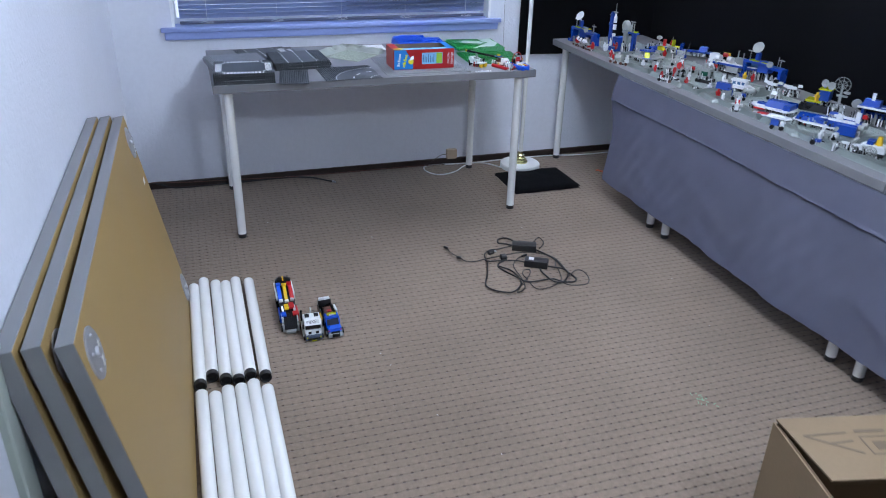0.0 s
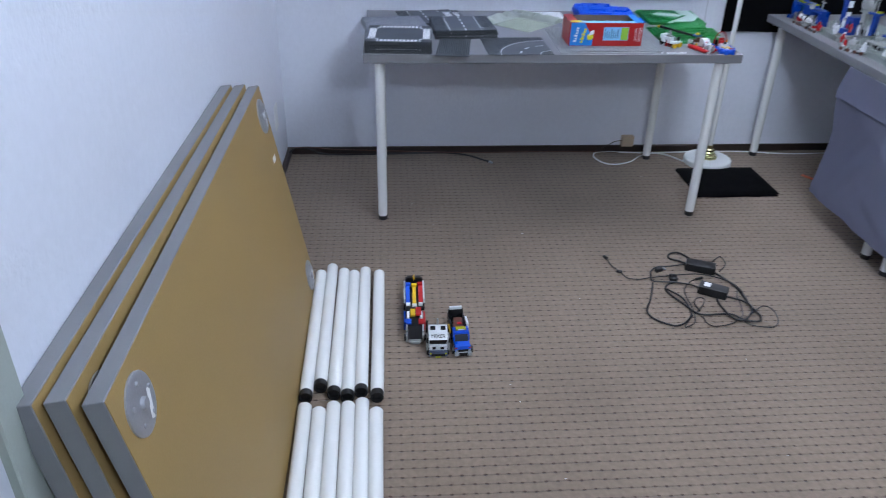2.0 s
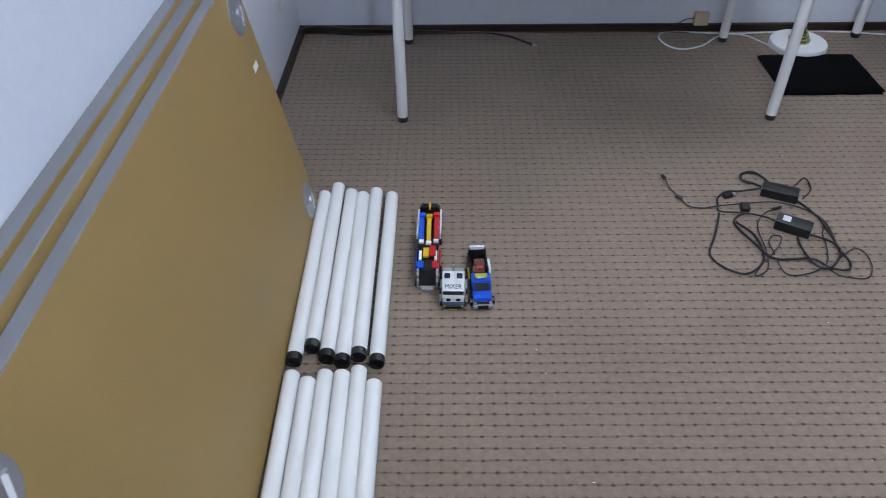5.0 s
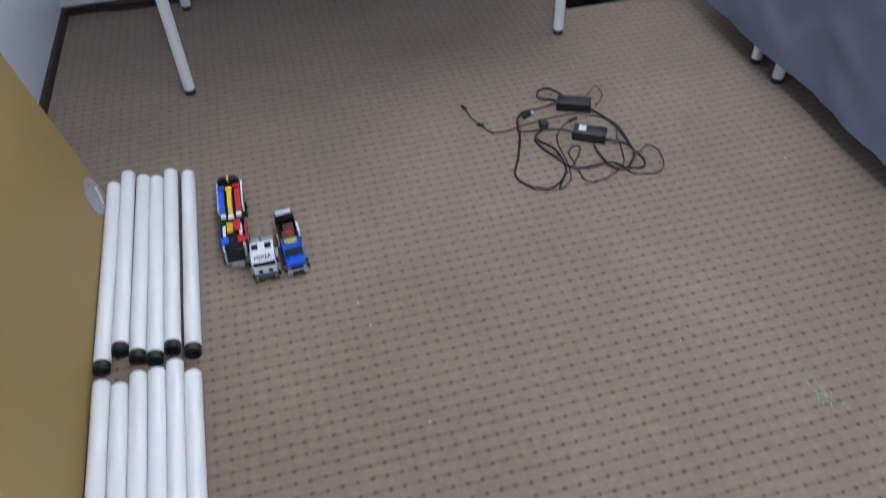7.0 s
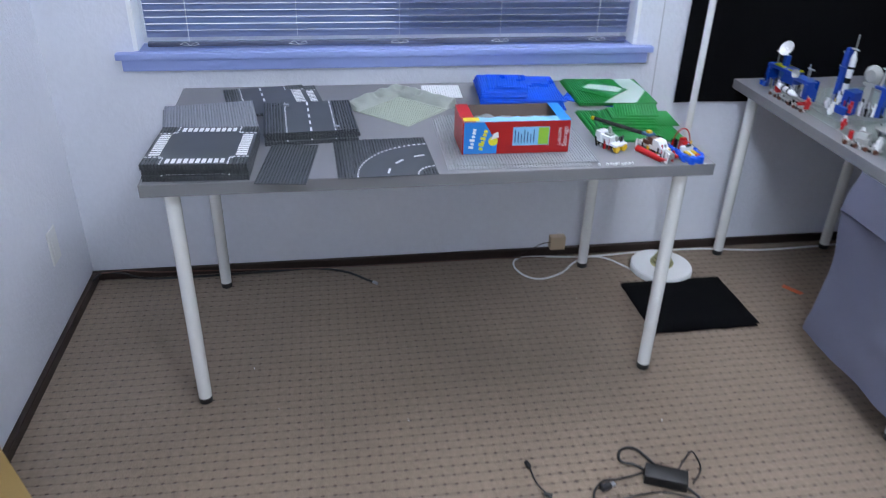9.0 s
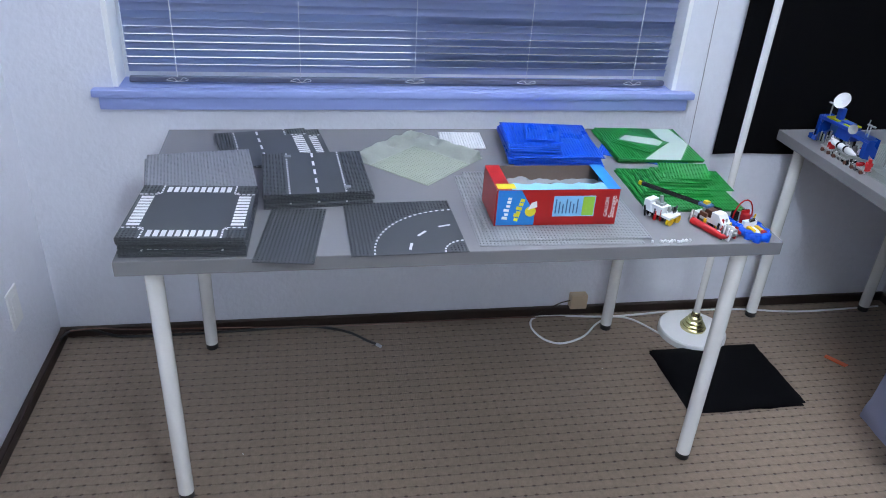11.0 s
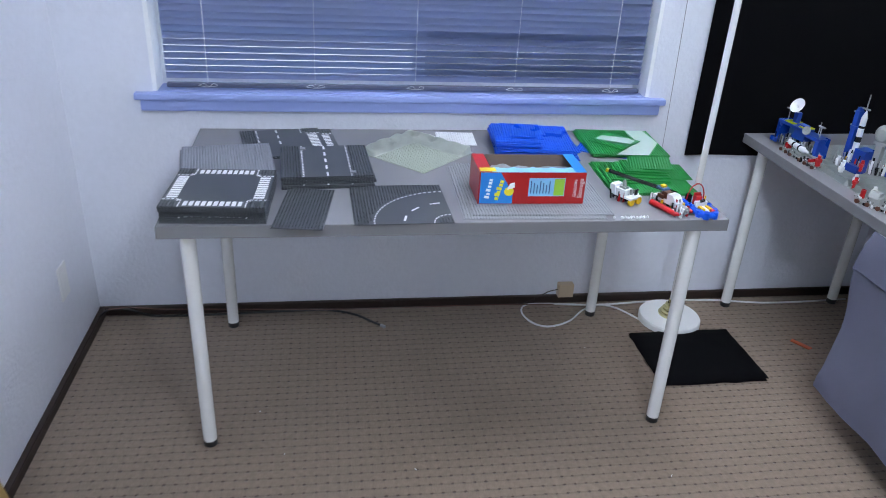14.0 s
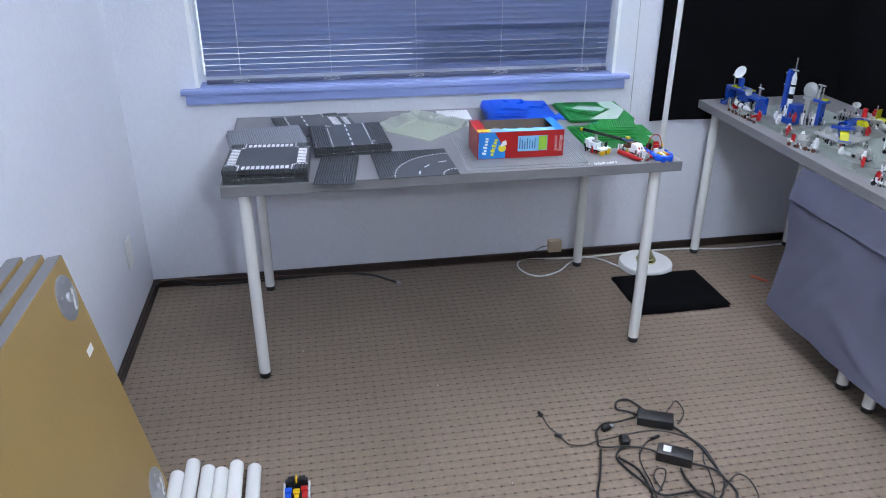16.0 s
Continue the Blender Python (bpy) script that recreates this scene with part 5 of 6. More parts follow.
model("cannon_buggy", "small grey toy buggy with a red dish", "toy vehicle", SG, pose(4.130, 5.130, ZP, 0, 0, -50), [
    ("chassis", GBRICK, [("s", -40, 40, -12, 12, 9, 15), ("b", -20, 10, -9, 9, 15, 34)]),
    ("radar_dish", RED, [("d", (4, -10, 52), (-0.4, -0.9, 0.2), 15), ("c", (4, 0, 30), (4, -8, 50), 4)]),
    ("barrel", GBRICK, [("c", (-60, 0, 36), (0, 0, 38), 4)]),
] + [("wheel", KBRICK, [("c", (x, s_ * 14 - 4, 7), (x, s_ * 14 + 4, 7), 7)]) for x in (-30, 28) for s_ in (-1, 1)])
model("tracked_cabin", "boxy grey toy crawler cabin with a green window", "toy vehicle", SG, pose(4.195, 5.000, ZP, 0, 0, -60), [
    ("cabin", GBRICK, [("b", -26, 26, -20, 20, 14, 58), ("s", -26, 26, -20, 20, 58, 62), ("b", -14, 0, -6, 10, 62, 84)]),
    ("window", mat("green_glass", (0.02, 0.09, 0.06), 0.15, var=0.05), [("b", -16, 16, -21.5, -20.2, 30, 50), ("b", 26.2, 27.4, -12, 12, 30, 50)]),
    ("track", KBRICK, [("b", -36, 36, -30, -18, 0, 14)]), ("track", KBRICK, [("b", -36, 36, 18, 30, 0, 14)]),
    ("antenna", GBRICK, [("c", (-20, 10, 62), (-20, 10, 96), 1.6), ("c", (10, 10, 62), (16, 10, 78), 4)]),
])
model("cargo_ship", "white toy cargo ship with red and yellow tanks", "toy spacecraft", SG, pose(4.500, 5.280, ZP, 0, 0, -62), [
    ("hull", WBRICK, [("b", -80, 70, -18, 18, 12, 26), ("c", (-40, -16, 40), (-12, -24, 40), 15), ("c", (24, -16, 38), (50, -24, 38), 15), ("b", -76, -40, -20, 20, 26, 54)]),
    ("tank", YELLOW, [("c", (-14, 6, 56), (20, 6, 56), 8)]), ("tank", RED, [("c", (-8, -8, 54), (16, -8, 54), 10)]),
    ("rack", GBRICK, [("b", 56, 100, -16, 16, 10, 50), ("c", (64, 0, 50), (64, 0, 84), 3), ("c", (92, 0, 50), (92, 0, 76), 3)]),
    ("skid", KBRICK, [("b", -50, -36, -14, 14, 0, 12), ("b", 40, 54, -14, 14, 0, 12)]),
])
model("beam_ship", "long blue and white beam on a toy carrier", "toy spacecraft", SG, pose(4.430, 5.110, ZP, 0, 0, -66), [
    ("beam", NAVY, [("b", -110, 110, -10, 10, 34, 44)]), ("stripe", WBRICK, [("b", -110, 110, -10, 10, 44.2, 47)]),
    ("carrier", GBRICK, [("b", -30, 30, -20, 20, 8, 34), ("c", (50, -14, 12), (50, 14, 12), 12)]), ("bar", KBRICK, [("b", -60, 60, -14, 14, 0, 8)]),
])
model("white_cruiser", "white toy cruiser with windows and a blue tub", "toy spacecraft", SG, pose(4.225, 4.810, ZP, 0, 0, -58), [
    ("hull", WBRICK, [("p", [(-90, -14), (-40, -34), (50, -34), (80, 0), (50, 34), (-40, 34)], 22, 30), ("b", -20, 44, -16, 16, 30, 52), ("s", -24, 48, -20, 20, 52, 56), ("b", -64, -44, -10, 10, 30, 44)]),
    ("window", TBLUE, [("b", -14, 0, -16.8, -16, 36, 48), ("b", 6, 20, -16.8, -16, 36, 48), ("b", 26, 38, -16.8, -16, 36, 48)]),
    ("tub", NAVY, [("w", -70, -8, -60, -30, 12, 40, 8)]),
    ("engine", GBRICK, [("c", (60, -22, 20), (92, -22, 20), 12), ("c", (60, 22, 20), (92, 22, 20), 12), ("b", -90, -30, -40, 30, 10, 18)]),
    ("wheel", GBRICK, [("g", (-80, -40, 18), 17)]),
    ("skid", KBRICK, [("b", 0, 30, -24, 24, 0, 12), ("b", -60, -40, -20, 20, 0, 12)]),
])
model("sled", "small grey toy moon sled with pointed runners", "toy vehicle", SG, pose(4.080, 4.860, ZP - 0.004, 0, 0, -70), [
    ("runner", GBRICK, [("p", [(-60, -4), (10, -12), (30, -12), (30, 12), (10, 12), (-60, 4)], 3, 8), ("b", 6, 26, -9, 9, 8, 22)]),
    ("seat", KBRICK, [("b", -14, 6, -9, 9, 8, 12)]),
])
model("space_bike", "tiny white and red toy space bike", "toy vehicle", SG, pose(4.046, 4.560, ZP - 0.004, 0, 0, -40), [
    ("body", WBRICK, [("b", -8, 8, -34, 20, 8, 20), ("c", (0, -30, 26), (0, -10, 30), 9, 6), ("b", -22, 22, 8, 14, 20, 26)]),
    ("tank", RED, [("b", -9, 9, -4, 14, 20, 44)]),
    ("wheel", KBRICK, [("c", (-5, -26, 6), (5, -26, 6), 6)]), ("wheel", KBRICK, [("c", (-10, 14, 7), (10, 14, 7), 7)]),
])
for dx, dy, r in ((0, 0, -60), (0.04, -0.075, -40)):
    model("walker_drone", "small black and white jointed toy drone", "toy robot", SG, pose(4.385 + dx, 4.765 + dy, ZP, 0, 0, r), [
        ("body", WBRICK, [("b", -20, 18, -8, 8, 30, 44), ("c", (-20, 0, 38), (-36, 0, 44), 7), ("b", 22, 40, -8, 8, 40, 50)]),
        ("limb", KBRICK, [("c", (-10, -10, 30), (-22, -16, 0), 3.5), ("c", (10, -10, 30), (22, -16, 0), 3.5), ("c", (0, 10, 34), (4, 18, 0), 3.5), ("b", 0, 18, -10, 10, 44, 56)]),
    ])
model("wedge_ship", "white and blue wedge-nosed toy fighter", "toy spacecraft", SG, pose(4.185, 4.500, ZP, 0, 0, -64), [
    ("wing", WBRICK, [("p", [(-96, -10), (-60, -44), (70, -56), (86, -20), (86, 20), (70, 56), (-60, 44), (-96, 10)], 14, 20)]),
    ("hull", NAVY, [("w", -30, 60, -30, 30, 20, 42, 26), ("b", 50, 76, -40, 40, 20, 40), ("b", -70, -30, -12, 12, 20, 27)]),
    ("nose", GBRICK, [("c", (-96, 0, 16), (-118, 0, 16), 4, 3)]),
    ("trim", RED, [("b", -66, -20, -50, -44, 8, 14)]), ("skid", KBRICK, [("b", -30, 40, -20, 20, 0, 14)]),
])
model("flat_glider", "flat white toy glider with red stripe", "toy spacecraft", SG, pose(4.105, 4.410, ZP, 0, 0, -62), [
    ("wing", WBRICK, [("p", [(-80, -16), (60, -22), (76, 0), (60, 22), (-80, 16)], 8, 13), ("s", -10, 50, -8, 8, 13, 18)]),
    ("stripe", RED, [("b", -60, -20, -12, 12, 13.2, 16)]), ("lamp", TYELLOW, [("b", -84, -80, -8, 8, 8, 13)]), ("skid", KBRICK, [("b", -30, 30, -10, 10, 0, 8)]),
])
model("crawler", "yellow and blue toy crawler with dishes and black tracks", "toy vehicle", SG, pose(4.370, 4.480, ZP, 0, 0, -58), [
    ("body", NAVY, [("b", -30, 24, -24, 24, 18, 34), ("b", 10, 50, -26, 26, 46, 88)]),
    ("deck", TYELLOW, [("b", -36, 26, -28, 28, 34, 44)]), ("roof", TYELLOW, [("s", 6, 54, -28, 28, 88, 94)]),
    ("track", KBRICK, [("b", -50, 62, -40, -24, 0, 30), ("c", (-40, -41, 14), (-40, -23, 14), 15), ("c", (54, -41, 14), (54, -23, 14), 15)]),
    ("track", KBRICK, [("b", -50, 62, 24, 40, 0, 30), ("c", (-40, 41, 14), (-40, 23, 14), 15), ("c", (54, 41, 14), (54, 23, 14), 15)]),
    ("radar_dish", GBRICK, [("d", (24, -20, 116), (-0.3, -0.9, 0.1), 16), ("c", (24, -8, 94), (24, -16, 114), 3)]),
    ("radar_dish", GBRICK, [("d", (50, -20, 110), (-0.3, -0.9, 0.1), 16), ("c", (50, -8, 94), (50, -16, 108), 3)]),
    ("scanner_ring", GBRICK, [("g", (84, -6, 118), 30)]),
    ("tower", GBRICK, [("c", (84, 4, 30), (84, 0, 112), 6, 4), ("b", 70, 110, -8, 8, 70, 76), ("b", 96, 116, -10, 10, 84, 92), ("b", 66, 100, -24, 24, 18, 32)]),
])
model("blue_cart", "tiny blue toy cart with black wheels", "toy vehicle", SG, pose(4.040, 4.300, ZP - 0.004, 0, 0, -56), [
    ("body", NAVY, [("w", -26, 4, -12, 12, 12, 34, 6)]), ("engine", WBRICK, [("b", 8, 24, -8, 8, 10, 30), ("c", (20, -10, 26), (20, 10, 26), 5)]),
] + [("wheel", KBRICK, [("c", (x, s_ * 14 - 5, 8), (x, s_ * 14 + 5, 8), 8)]) for x in (-16, 18) for s_ in (-1, 1)])
model("starfighter", "long blue and white toy starfighter", "toy spacecraft", SG, pose(4.215, 4.255, ZP, 0, 0, -62), [
    ("wing", WBRICK, [("p", [(-110, -18), (-60, -46), (90, -50), (130, -30), (130, 30), (90, 50), (-60, 46), (-110, 18)], 16, 22), ("s", 20, 116, -34, -26, 44, 52), ("s", 20, 116, 26, 34, 44, 52)]),
    ("hull", NAVY, [("w", -100, 30, -30, 30, 22, 40, 40), ("b", 30, 124, -40, 40, 22, 44), ("b", 60, 130, -56, -40, 4, 40)]),
    ("star", WBRICK, [("p", [(-20, -6), (0, -10), (14, 0), (0, 10), (-20, 6), (-10, 0)], 40.2, 41)]),
    ("tail_fin", WBRICK, [("w", 104, 120, -4, 4, 44, 84, 2), ("b", 40, 60, -8, 8, 44, 64)]),
    ("engine", GBRICK, [("c", (126, -20, 34), (146, -20, 34), 12), ("c", (126, 20, 34), (146, 20, 34), 12)]),
    ("skid", NAVY, [("b", 66, 76, -50, -30, 0, 20), ("b", 66, 76, 30, 50, 0, 20)]), ("skid", KBRICK, [("b", -60, -20, -20, 20, 0, 16)]),
])
model("trike", "tiny blue toy trike with big black wheels", "toy vehicle", SG, pose(4.058, 4.105, ZP - 0.004, 0, 0, -50), [
    ("body", NAVY, [("b", -10, 12, -10, 10, 10, 20)]), ("mast", GBRICK, [("c", (-14, 0, 18), (-20, 0, 40), 2)]),
    ("wheel", KBRICK, [("c", (-16, -16, 9), (-16, -7, 9), 9)]), ("wheel", KBRICK, [("c", (-16, 7, 9), (-16, 16, 9), 9)]), ("wheel", KBRICK, [("c", (16, -5, 8), (16, 5, 8), 8)]),
])
model("space_station", "blue toy station with white stripes and a grey dish", "toy building", SG, pose(4.455, 4.240, ZP, 0, 0, -62), [
    ("frame", NAVY, [("b", -56, -46, -30, 30, 0, 62), ("b", 70, 80, -30, 30, 0, 62), ("s", -70, 90, -34, 34, 62, 70), ("w", -60, 0, -20, 20, 70, 92, 20), ("b", -50, 70, 20, 28, 10, 40)]),
    ("stripe", WBRICK, [("b", -72, 92, -36, -34.2, 62, 70), ("b", -36, -24, -3, 3, 72, 118), ("b", 10, 90, -20, -10, 70.2, 73)]),
    ("radar_dish", GBRICK, [("c", (-84, -6, 66), (-84, 6, 66), 18)]), ("mast", GBRICK, [("c", (40, 0, 70), (44, 0, 134), 2.5), ("c", (30, 0, 70), (36, 0, 84), 9, 5)]),
    ("door", RED, [("b", -44, -26, -32, -28, 20, 36)]),
])
model("survey_ship", "white toy survey ship with yellow canopy and ring wheel", "toy spacecraft", SG, pose(4.130, 3.945, ZP, 0, 0, -60), [
    ("hull", WBRICK, [("b", -90, -30, -5, 5, 26, 34), ("b", -30, 50, -18, 18, 20, 38), ("s", -24, 46, -22, 22, 38, 44)]),
    ("boom", GBRICK, [("c", (-120, 0, 20), (-40, 0, 28), 4), ("c", (-60, 0, 34), (-40, 0, 58), 8, 5)]),
    ("cabin", NAVY, [("b", -10, 10, -18, 18, 44, 58)]), ("canopy", YELLOW, [("c", (24, 0, 44), (24, 0, 74), 12, 7)]),
    ("ring_wheel", GBRICK, [("g", (10, -32, 22), 22)]), ("skid", KBRICK, [("b", -20, 50, -20, 20, 8, 20), ("c", (-30, -20, 9), (-30, 20, 9), 9)]),
])
model("rover", "small grey toy rover with a yellow cab", "toy vehicle", SG, pose(4.33, 3.93, ZP, 0, 0, -40), [
    ("chassis", GBRICK, [("s", -50, 50, -18, 18, 10, 18), ("b", -10, 30, -14, 14, 18, 44)]), ("cab", YELLOW, [("w", -46, -12, -14, 14, 18, 46, 10)]),
] + [("wheel", KBRICK, [("c", (x, s_ * 20 - 5, 9), (x, s_ * 20 + 5, 9), 9)]) for x in (-36, 34) for s_ in (-1, 1)])
for x, y, r, c, w, zo in ((4.0, 5.935, 20, WBRICK, "white", -0.004), (3.985, 5.735, 10, RED, "red", 0.010), (4.075, 5.760, 30, WBRICK, "white", 0), (4.095, 5.672, 40, RED, "red", 0.018),
                          (4.178, 5.672, 20, RED, "red", 0), (4.20, 5.648, 20, WBRICK, "white", 0.0), (4.004, 5.478, 40, WBRICK, "white", 0.010), (4.005, 5.400, 30, WBRICK, "white", 0.010),
                          (4.300, 5.520, 10, RED, "red", 0), (4.43, 5.66, 10, RED, "red", 0.02), (4.135, 5.045, 30, WBRICK, "white", 0), (4.11, 4.845, 10, WBRICK, "white", 0.0), (4.05, 4.56, 10, WBRICK, "white", 0.018),
                          (4.405, 4.99, 10, YELLOW, "yellow", 0.0), (4.425, 4.955, 30, RED, "red", 0.0), (4.345, 4.455, 10, YELLOW, "yellow", 0.044), (4.068, 4.108, 20, WBRICK, "white", 0.010), (4.19, 4.86, 30, WBRICK, "white", 0.03), (4.33, 4.69, 40, WBRICK, "white", 0.0), (4.035, 5.905, 60, WBRICK, "white", 0), (4.062, 5.868, 40, RED, "red", 0), (4.068, 5.722, 50, WBRICK, "white", 0), (4.040, 5.690, 20, WBRICK, "white", 0), (4.012, 5.575, 30, RED, "red", 0), (4.030, 5.600, 20, WBRICK, "white", 0), (4.055, 5.330, 10, WBRICK, "white", 0), (4.06, 5.22, 50, RED, "red", 0), (4.10, 5.27, 20, WBRICK, "white", 0), (4.065, 4.96, 30, RED, "red", 0), (4.085, 4.745, 10, RED, "red", 0), (4.06, 4.675, 40, WBRICK, "white", 0), (4.20, 3.90, 20, YELLOW, "yellow", 0.0)):
    figure(x, y, ZP + zo, r, c, "small plain %s toy figure among the spacecraft" % w)

def small_rover(x, y, rot, c1, c2, label, tall):
    return model("moon_buggy", label, "toy vehicle", SG, pose(x, y, ZP, 0, 0, rot), [
        ("chassis", c1, [("s", -34, 30, -11, 11, 8, 13), ("w", -20, 8, -10, 10, 13, 13 + tall, 8)]),
        ("rack", c2, [("b", 12, 28, -9, 9, 13, 20 + tall * 0.5), ("c", (-28, 0, 13), (-30, 0, 30 + tall), 1.8)]),
        ("radar_dish", GBRICK, [("d", (20, -6, 36 + tall * 0.5), (-0.3, -0.8, 0.5), 9), ("c", (20, 0, 18 + tall * 0.5), (20, -5, 35 + tall * 0.5), 2)]),
    ] + [("wheel", KBRICK, [("c", (q, s_ * 13 - 4, 7), (q, s_ * 13 + 4, 7), 7)]) for q in (-24, 20) for s_ in (-1, 1)])


for x, y, rot, c1, c2, label, tall in (
        (4.255, 5.330, -40, GBRICK, WBRICK, "small grey and white toy buggy", 24), (4.345, 5.440, -70, GBRICK, NAVY, "small grey toy buggy with a blue rack", 20),
        (4.365, 5.200, -20, WBRICK, RED, "small white toy buggy with a red rack", 22), (4.290, 4.925, -60, GBRICK, KBRICK, "small grey toy buggy with a black rack", 20),
        (4.150, 4.690, -30, GBRICK, NAVY, "small grey toy buggy with a blue rack", 16), (4.300, 4.640, -80, WBRICK, GBRICK, "small white toy buggy with a grey rack", 26),
        (4.335, 4.330, -50, NAVY, WBRICK, "small blue toy buggy with a white rack", 20), (4.140, 4.140, -65, GBRICK, WBRICK, "small grey and white toy buggy", 14),
        (4.110, 5.290, -75, GBRICK, GBRICK, "small all-grey toy buggy", 18), (4.230, 5.190, -35, GBRICK, RED, "small grey toy buggy with a red rack", 20)):
    small_rover(x, y, rot, c1, c2, label, tall)
rk = random.Random(21)
rock = None
for k in range(26):
    x, y = rk.uniform(3.99, 4.12), rk.uniform(4.0, 5.95)
    m = pose(x, y, ZT + 0.002, 0, 0, rk.uniform(0, 360)) @ Matrix.Diagonal((rk.uniform(0.6, 1.5), rk.uniform(0.6, 1.5), rk.uniform(0.4, 1.1), 1))
    bm = bmesh.new()
    bmesh.ops.create_icosphere(bm, subdivisions=2, radius=0.016)
    for v in bm.verts:
        v.co *= 1 + 0.35 * noise.noise(v.co * 70 + Vector((k, 0, 0)))
        v.co.z = max(v.co.z, 0)
    solid("moon_rock", bm, MOON, "pale moulded toy moon rock", "toy rock", group="toy moon rocks", m=m)


# ---- loose toy vehicles at the corner of the first table ----
RIM = [(-24, 44, 9), (-25, 8, 9), (-22, -24, 9), (-12, -42, 9), (12, -42, 9), (22, -24, 9), (25, 8, 9), (24, 44, 9)]
HOOP = [(26 * math.cos(math.pi * i / 9), 34, 22 + 44 * math.sin(math.pi * i / 9)) for i in range(10)]
model("rescue_raft", "blue inflatable toy boat with a red hoop", "toy boat", TG, pose(3.408, 5.372, TH, 0, 0, 8), [
    ("hull", BLUE, [("c", a, b, 9) for a, b in zip(RIM, RIM[1:])] + [("c", (x, y, 0), (x, y, 18), 8.8) for x, y, z in RIM]),
    ("floor", BLUE, [("p", [(-22, 44), (-22, -22), (-11, -40), (11, -40), (22, -22), (22, 44)], 3, 8)]),
    ("deck", WBRICK, [("b", -16, 16, -34, 30, 8.2, 12), ("b", -17, 17, 2, 12, 12, 28), ("w", -5, 5, -34, 2, 12, 17, 12)]),
    ("seat", YELLOW, [("b", -15, -6, -26, -4, 12.2, 20)]), ("seat", YELLOW, [("b", 6, 15, -26, -4, 12.2, 20)]),
    ("cargo", RED, [("b", 5, 15, -38, -28, 12.2, 20)]), ("pilot_seat", RED, [("b", -8, 8, 16, 28, 12.2, 36), ("b", -10, 10, 26, 30, 12.2, 44)]),
    ("hoop", RED, [("c", a, b, 1.7) for a, b in zip(HOOP, HOOP[1:])]),
    ("wheel", KBRICK, [("c", (-6, 1, 30), (6, 1, 32), 4)]), ("lever", YELLOW, [("c", (10, 8, 28), (12, 8, 42), 2)]),
    ("engine", KBRICK, [("b", -20, -8, 36, 50, 12, 34)]), ("engine", KBRICK, [("b", 8, 20, 36, 50, 12, 34)]),
])
model("float_plane", "red and white toy float plane, half built", "toy plane", TG, pose(3.326, 5.398, TH, 0, 0, 22), [
    ("float", RED, [("c", (-24, 40, 8), (-24, -44, 8), 8), ("c", (-24, -44, 8), (-24, -58, 10), 8, 3)]),
    ("float", RED, [("c", (24, 40, 8), (24, -44, 8), 8), ("c", (24, -44, 8), (24, -58, 10), 8, 3)]),
    ("stripe", WBRICK, [("b", -26, -22, -44, -32, 15.6, 16.6)]), ("stripe", WBRICK, [("b", 22, 26, -44, -32, 15.6, 16.6)]),
    ("fuselage", WBRICK, [("b", -12, 12, -30, 50, 16, 26), ("w", -14, 14, -34, 0, 26, 44, 16)]),
    ("engine", GBRICK, [("c", (0, -60, 16), (0, -34, 18), 10), ("c", (0, -66, 15), (0, -60, 16), 4)]),
    ("crate", BROWN, [("b", -10, 10, 2, 22, 26, 44), ("b", -18, -12, 10, 30, 26, 36)]),
    ("roof", TBLUE, [("b", -12, 12, 18, 44, 44, 50)]), ("patch", YELLOW, [("c", (20, -24, 17), (20, -24, 22), 8)]), ("lamp", YELLOW, [("b", -6, 6, 24, 36, 50, 56)]),
])
model("ladder_truck", "white toy truck with yellow wheels and a black boom", "toy truck", TG, pose(3.232, 5.432, TH, 0, 0, 30), [
    ("cab", WBRICK, [("b", -22, 22, -12, 12, 16, 22), ("b", -14, 16, 16, 50, 12, 34), ("w", -16, 16, 44, 66, 14, 40, 6)]),
    ("wheel", YELLOW, [("c", (-14, -12, 10), (-14, -4, 10), 10)]), ("wheel", YELLOW, [("c", (14, -12, 10), (14, -4, 10), 10)]),
    ("chassis", KBRICK, [("b", -12, 12, -6, 60, 8, 14), ("c", (26, 20, 0), (26, 20, 26), 2)]),
    ("mast", GBRICK, [("c", (0, 30, 34), (0, 34, 56), 6, 4), ("b", -8, 8, 22, 42, 34, 40)]),
])
model("crane_boom", "long black lattice toy crane boom", "toy crane", TG, pose(3.268, 5.480, TH + 0.048, 0, 6, -38), [
    ("boom", KBRICK, [("b", -90, 100, -4, -2, -4, 4), ("b", -90, 100, 2, 4, -4, 4)] + [("b", -88 + 16 * i, -82 + 16 * i, -2, 2, -3, 3) for i in range(12)]),
    ("tip", YELLOW, [("b", -98, -90, -4, 4, -4, 4)]), ("foot", GBRICK, [("b", 60, 74, -6, 6, -46, -4)]),
])

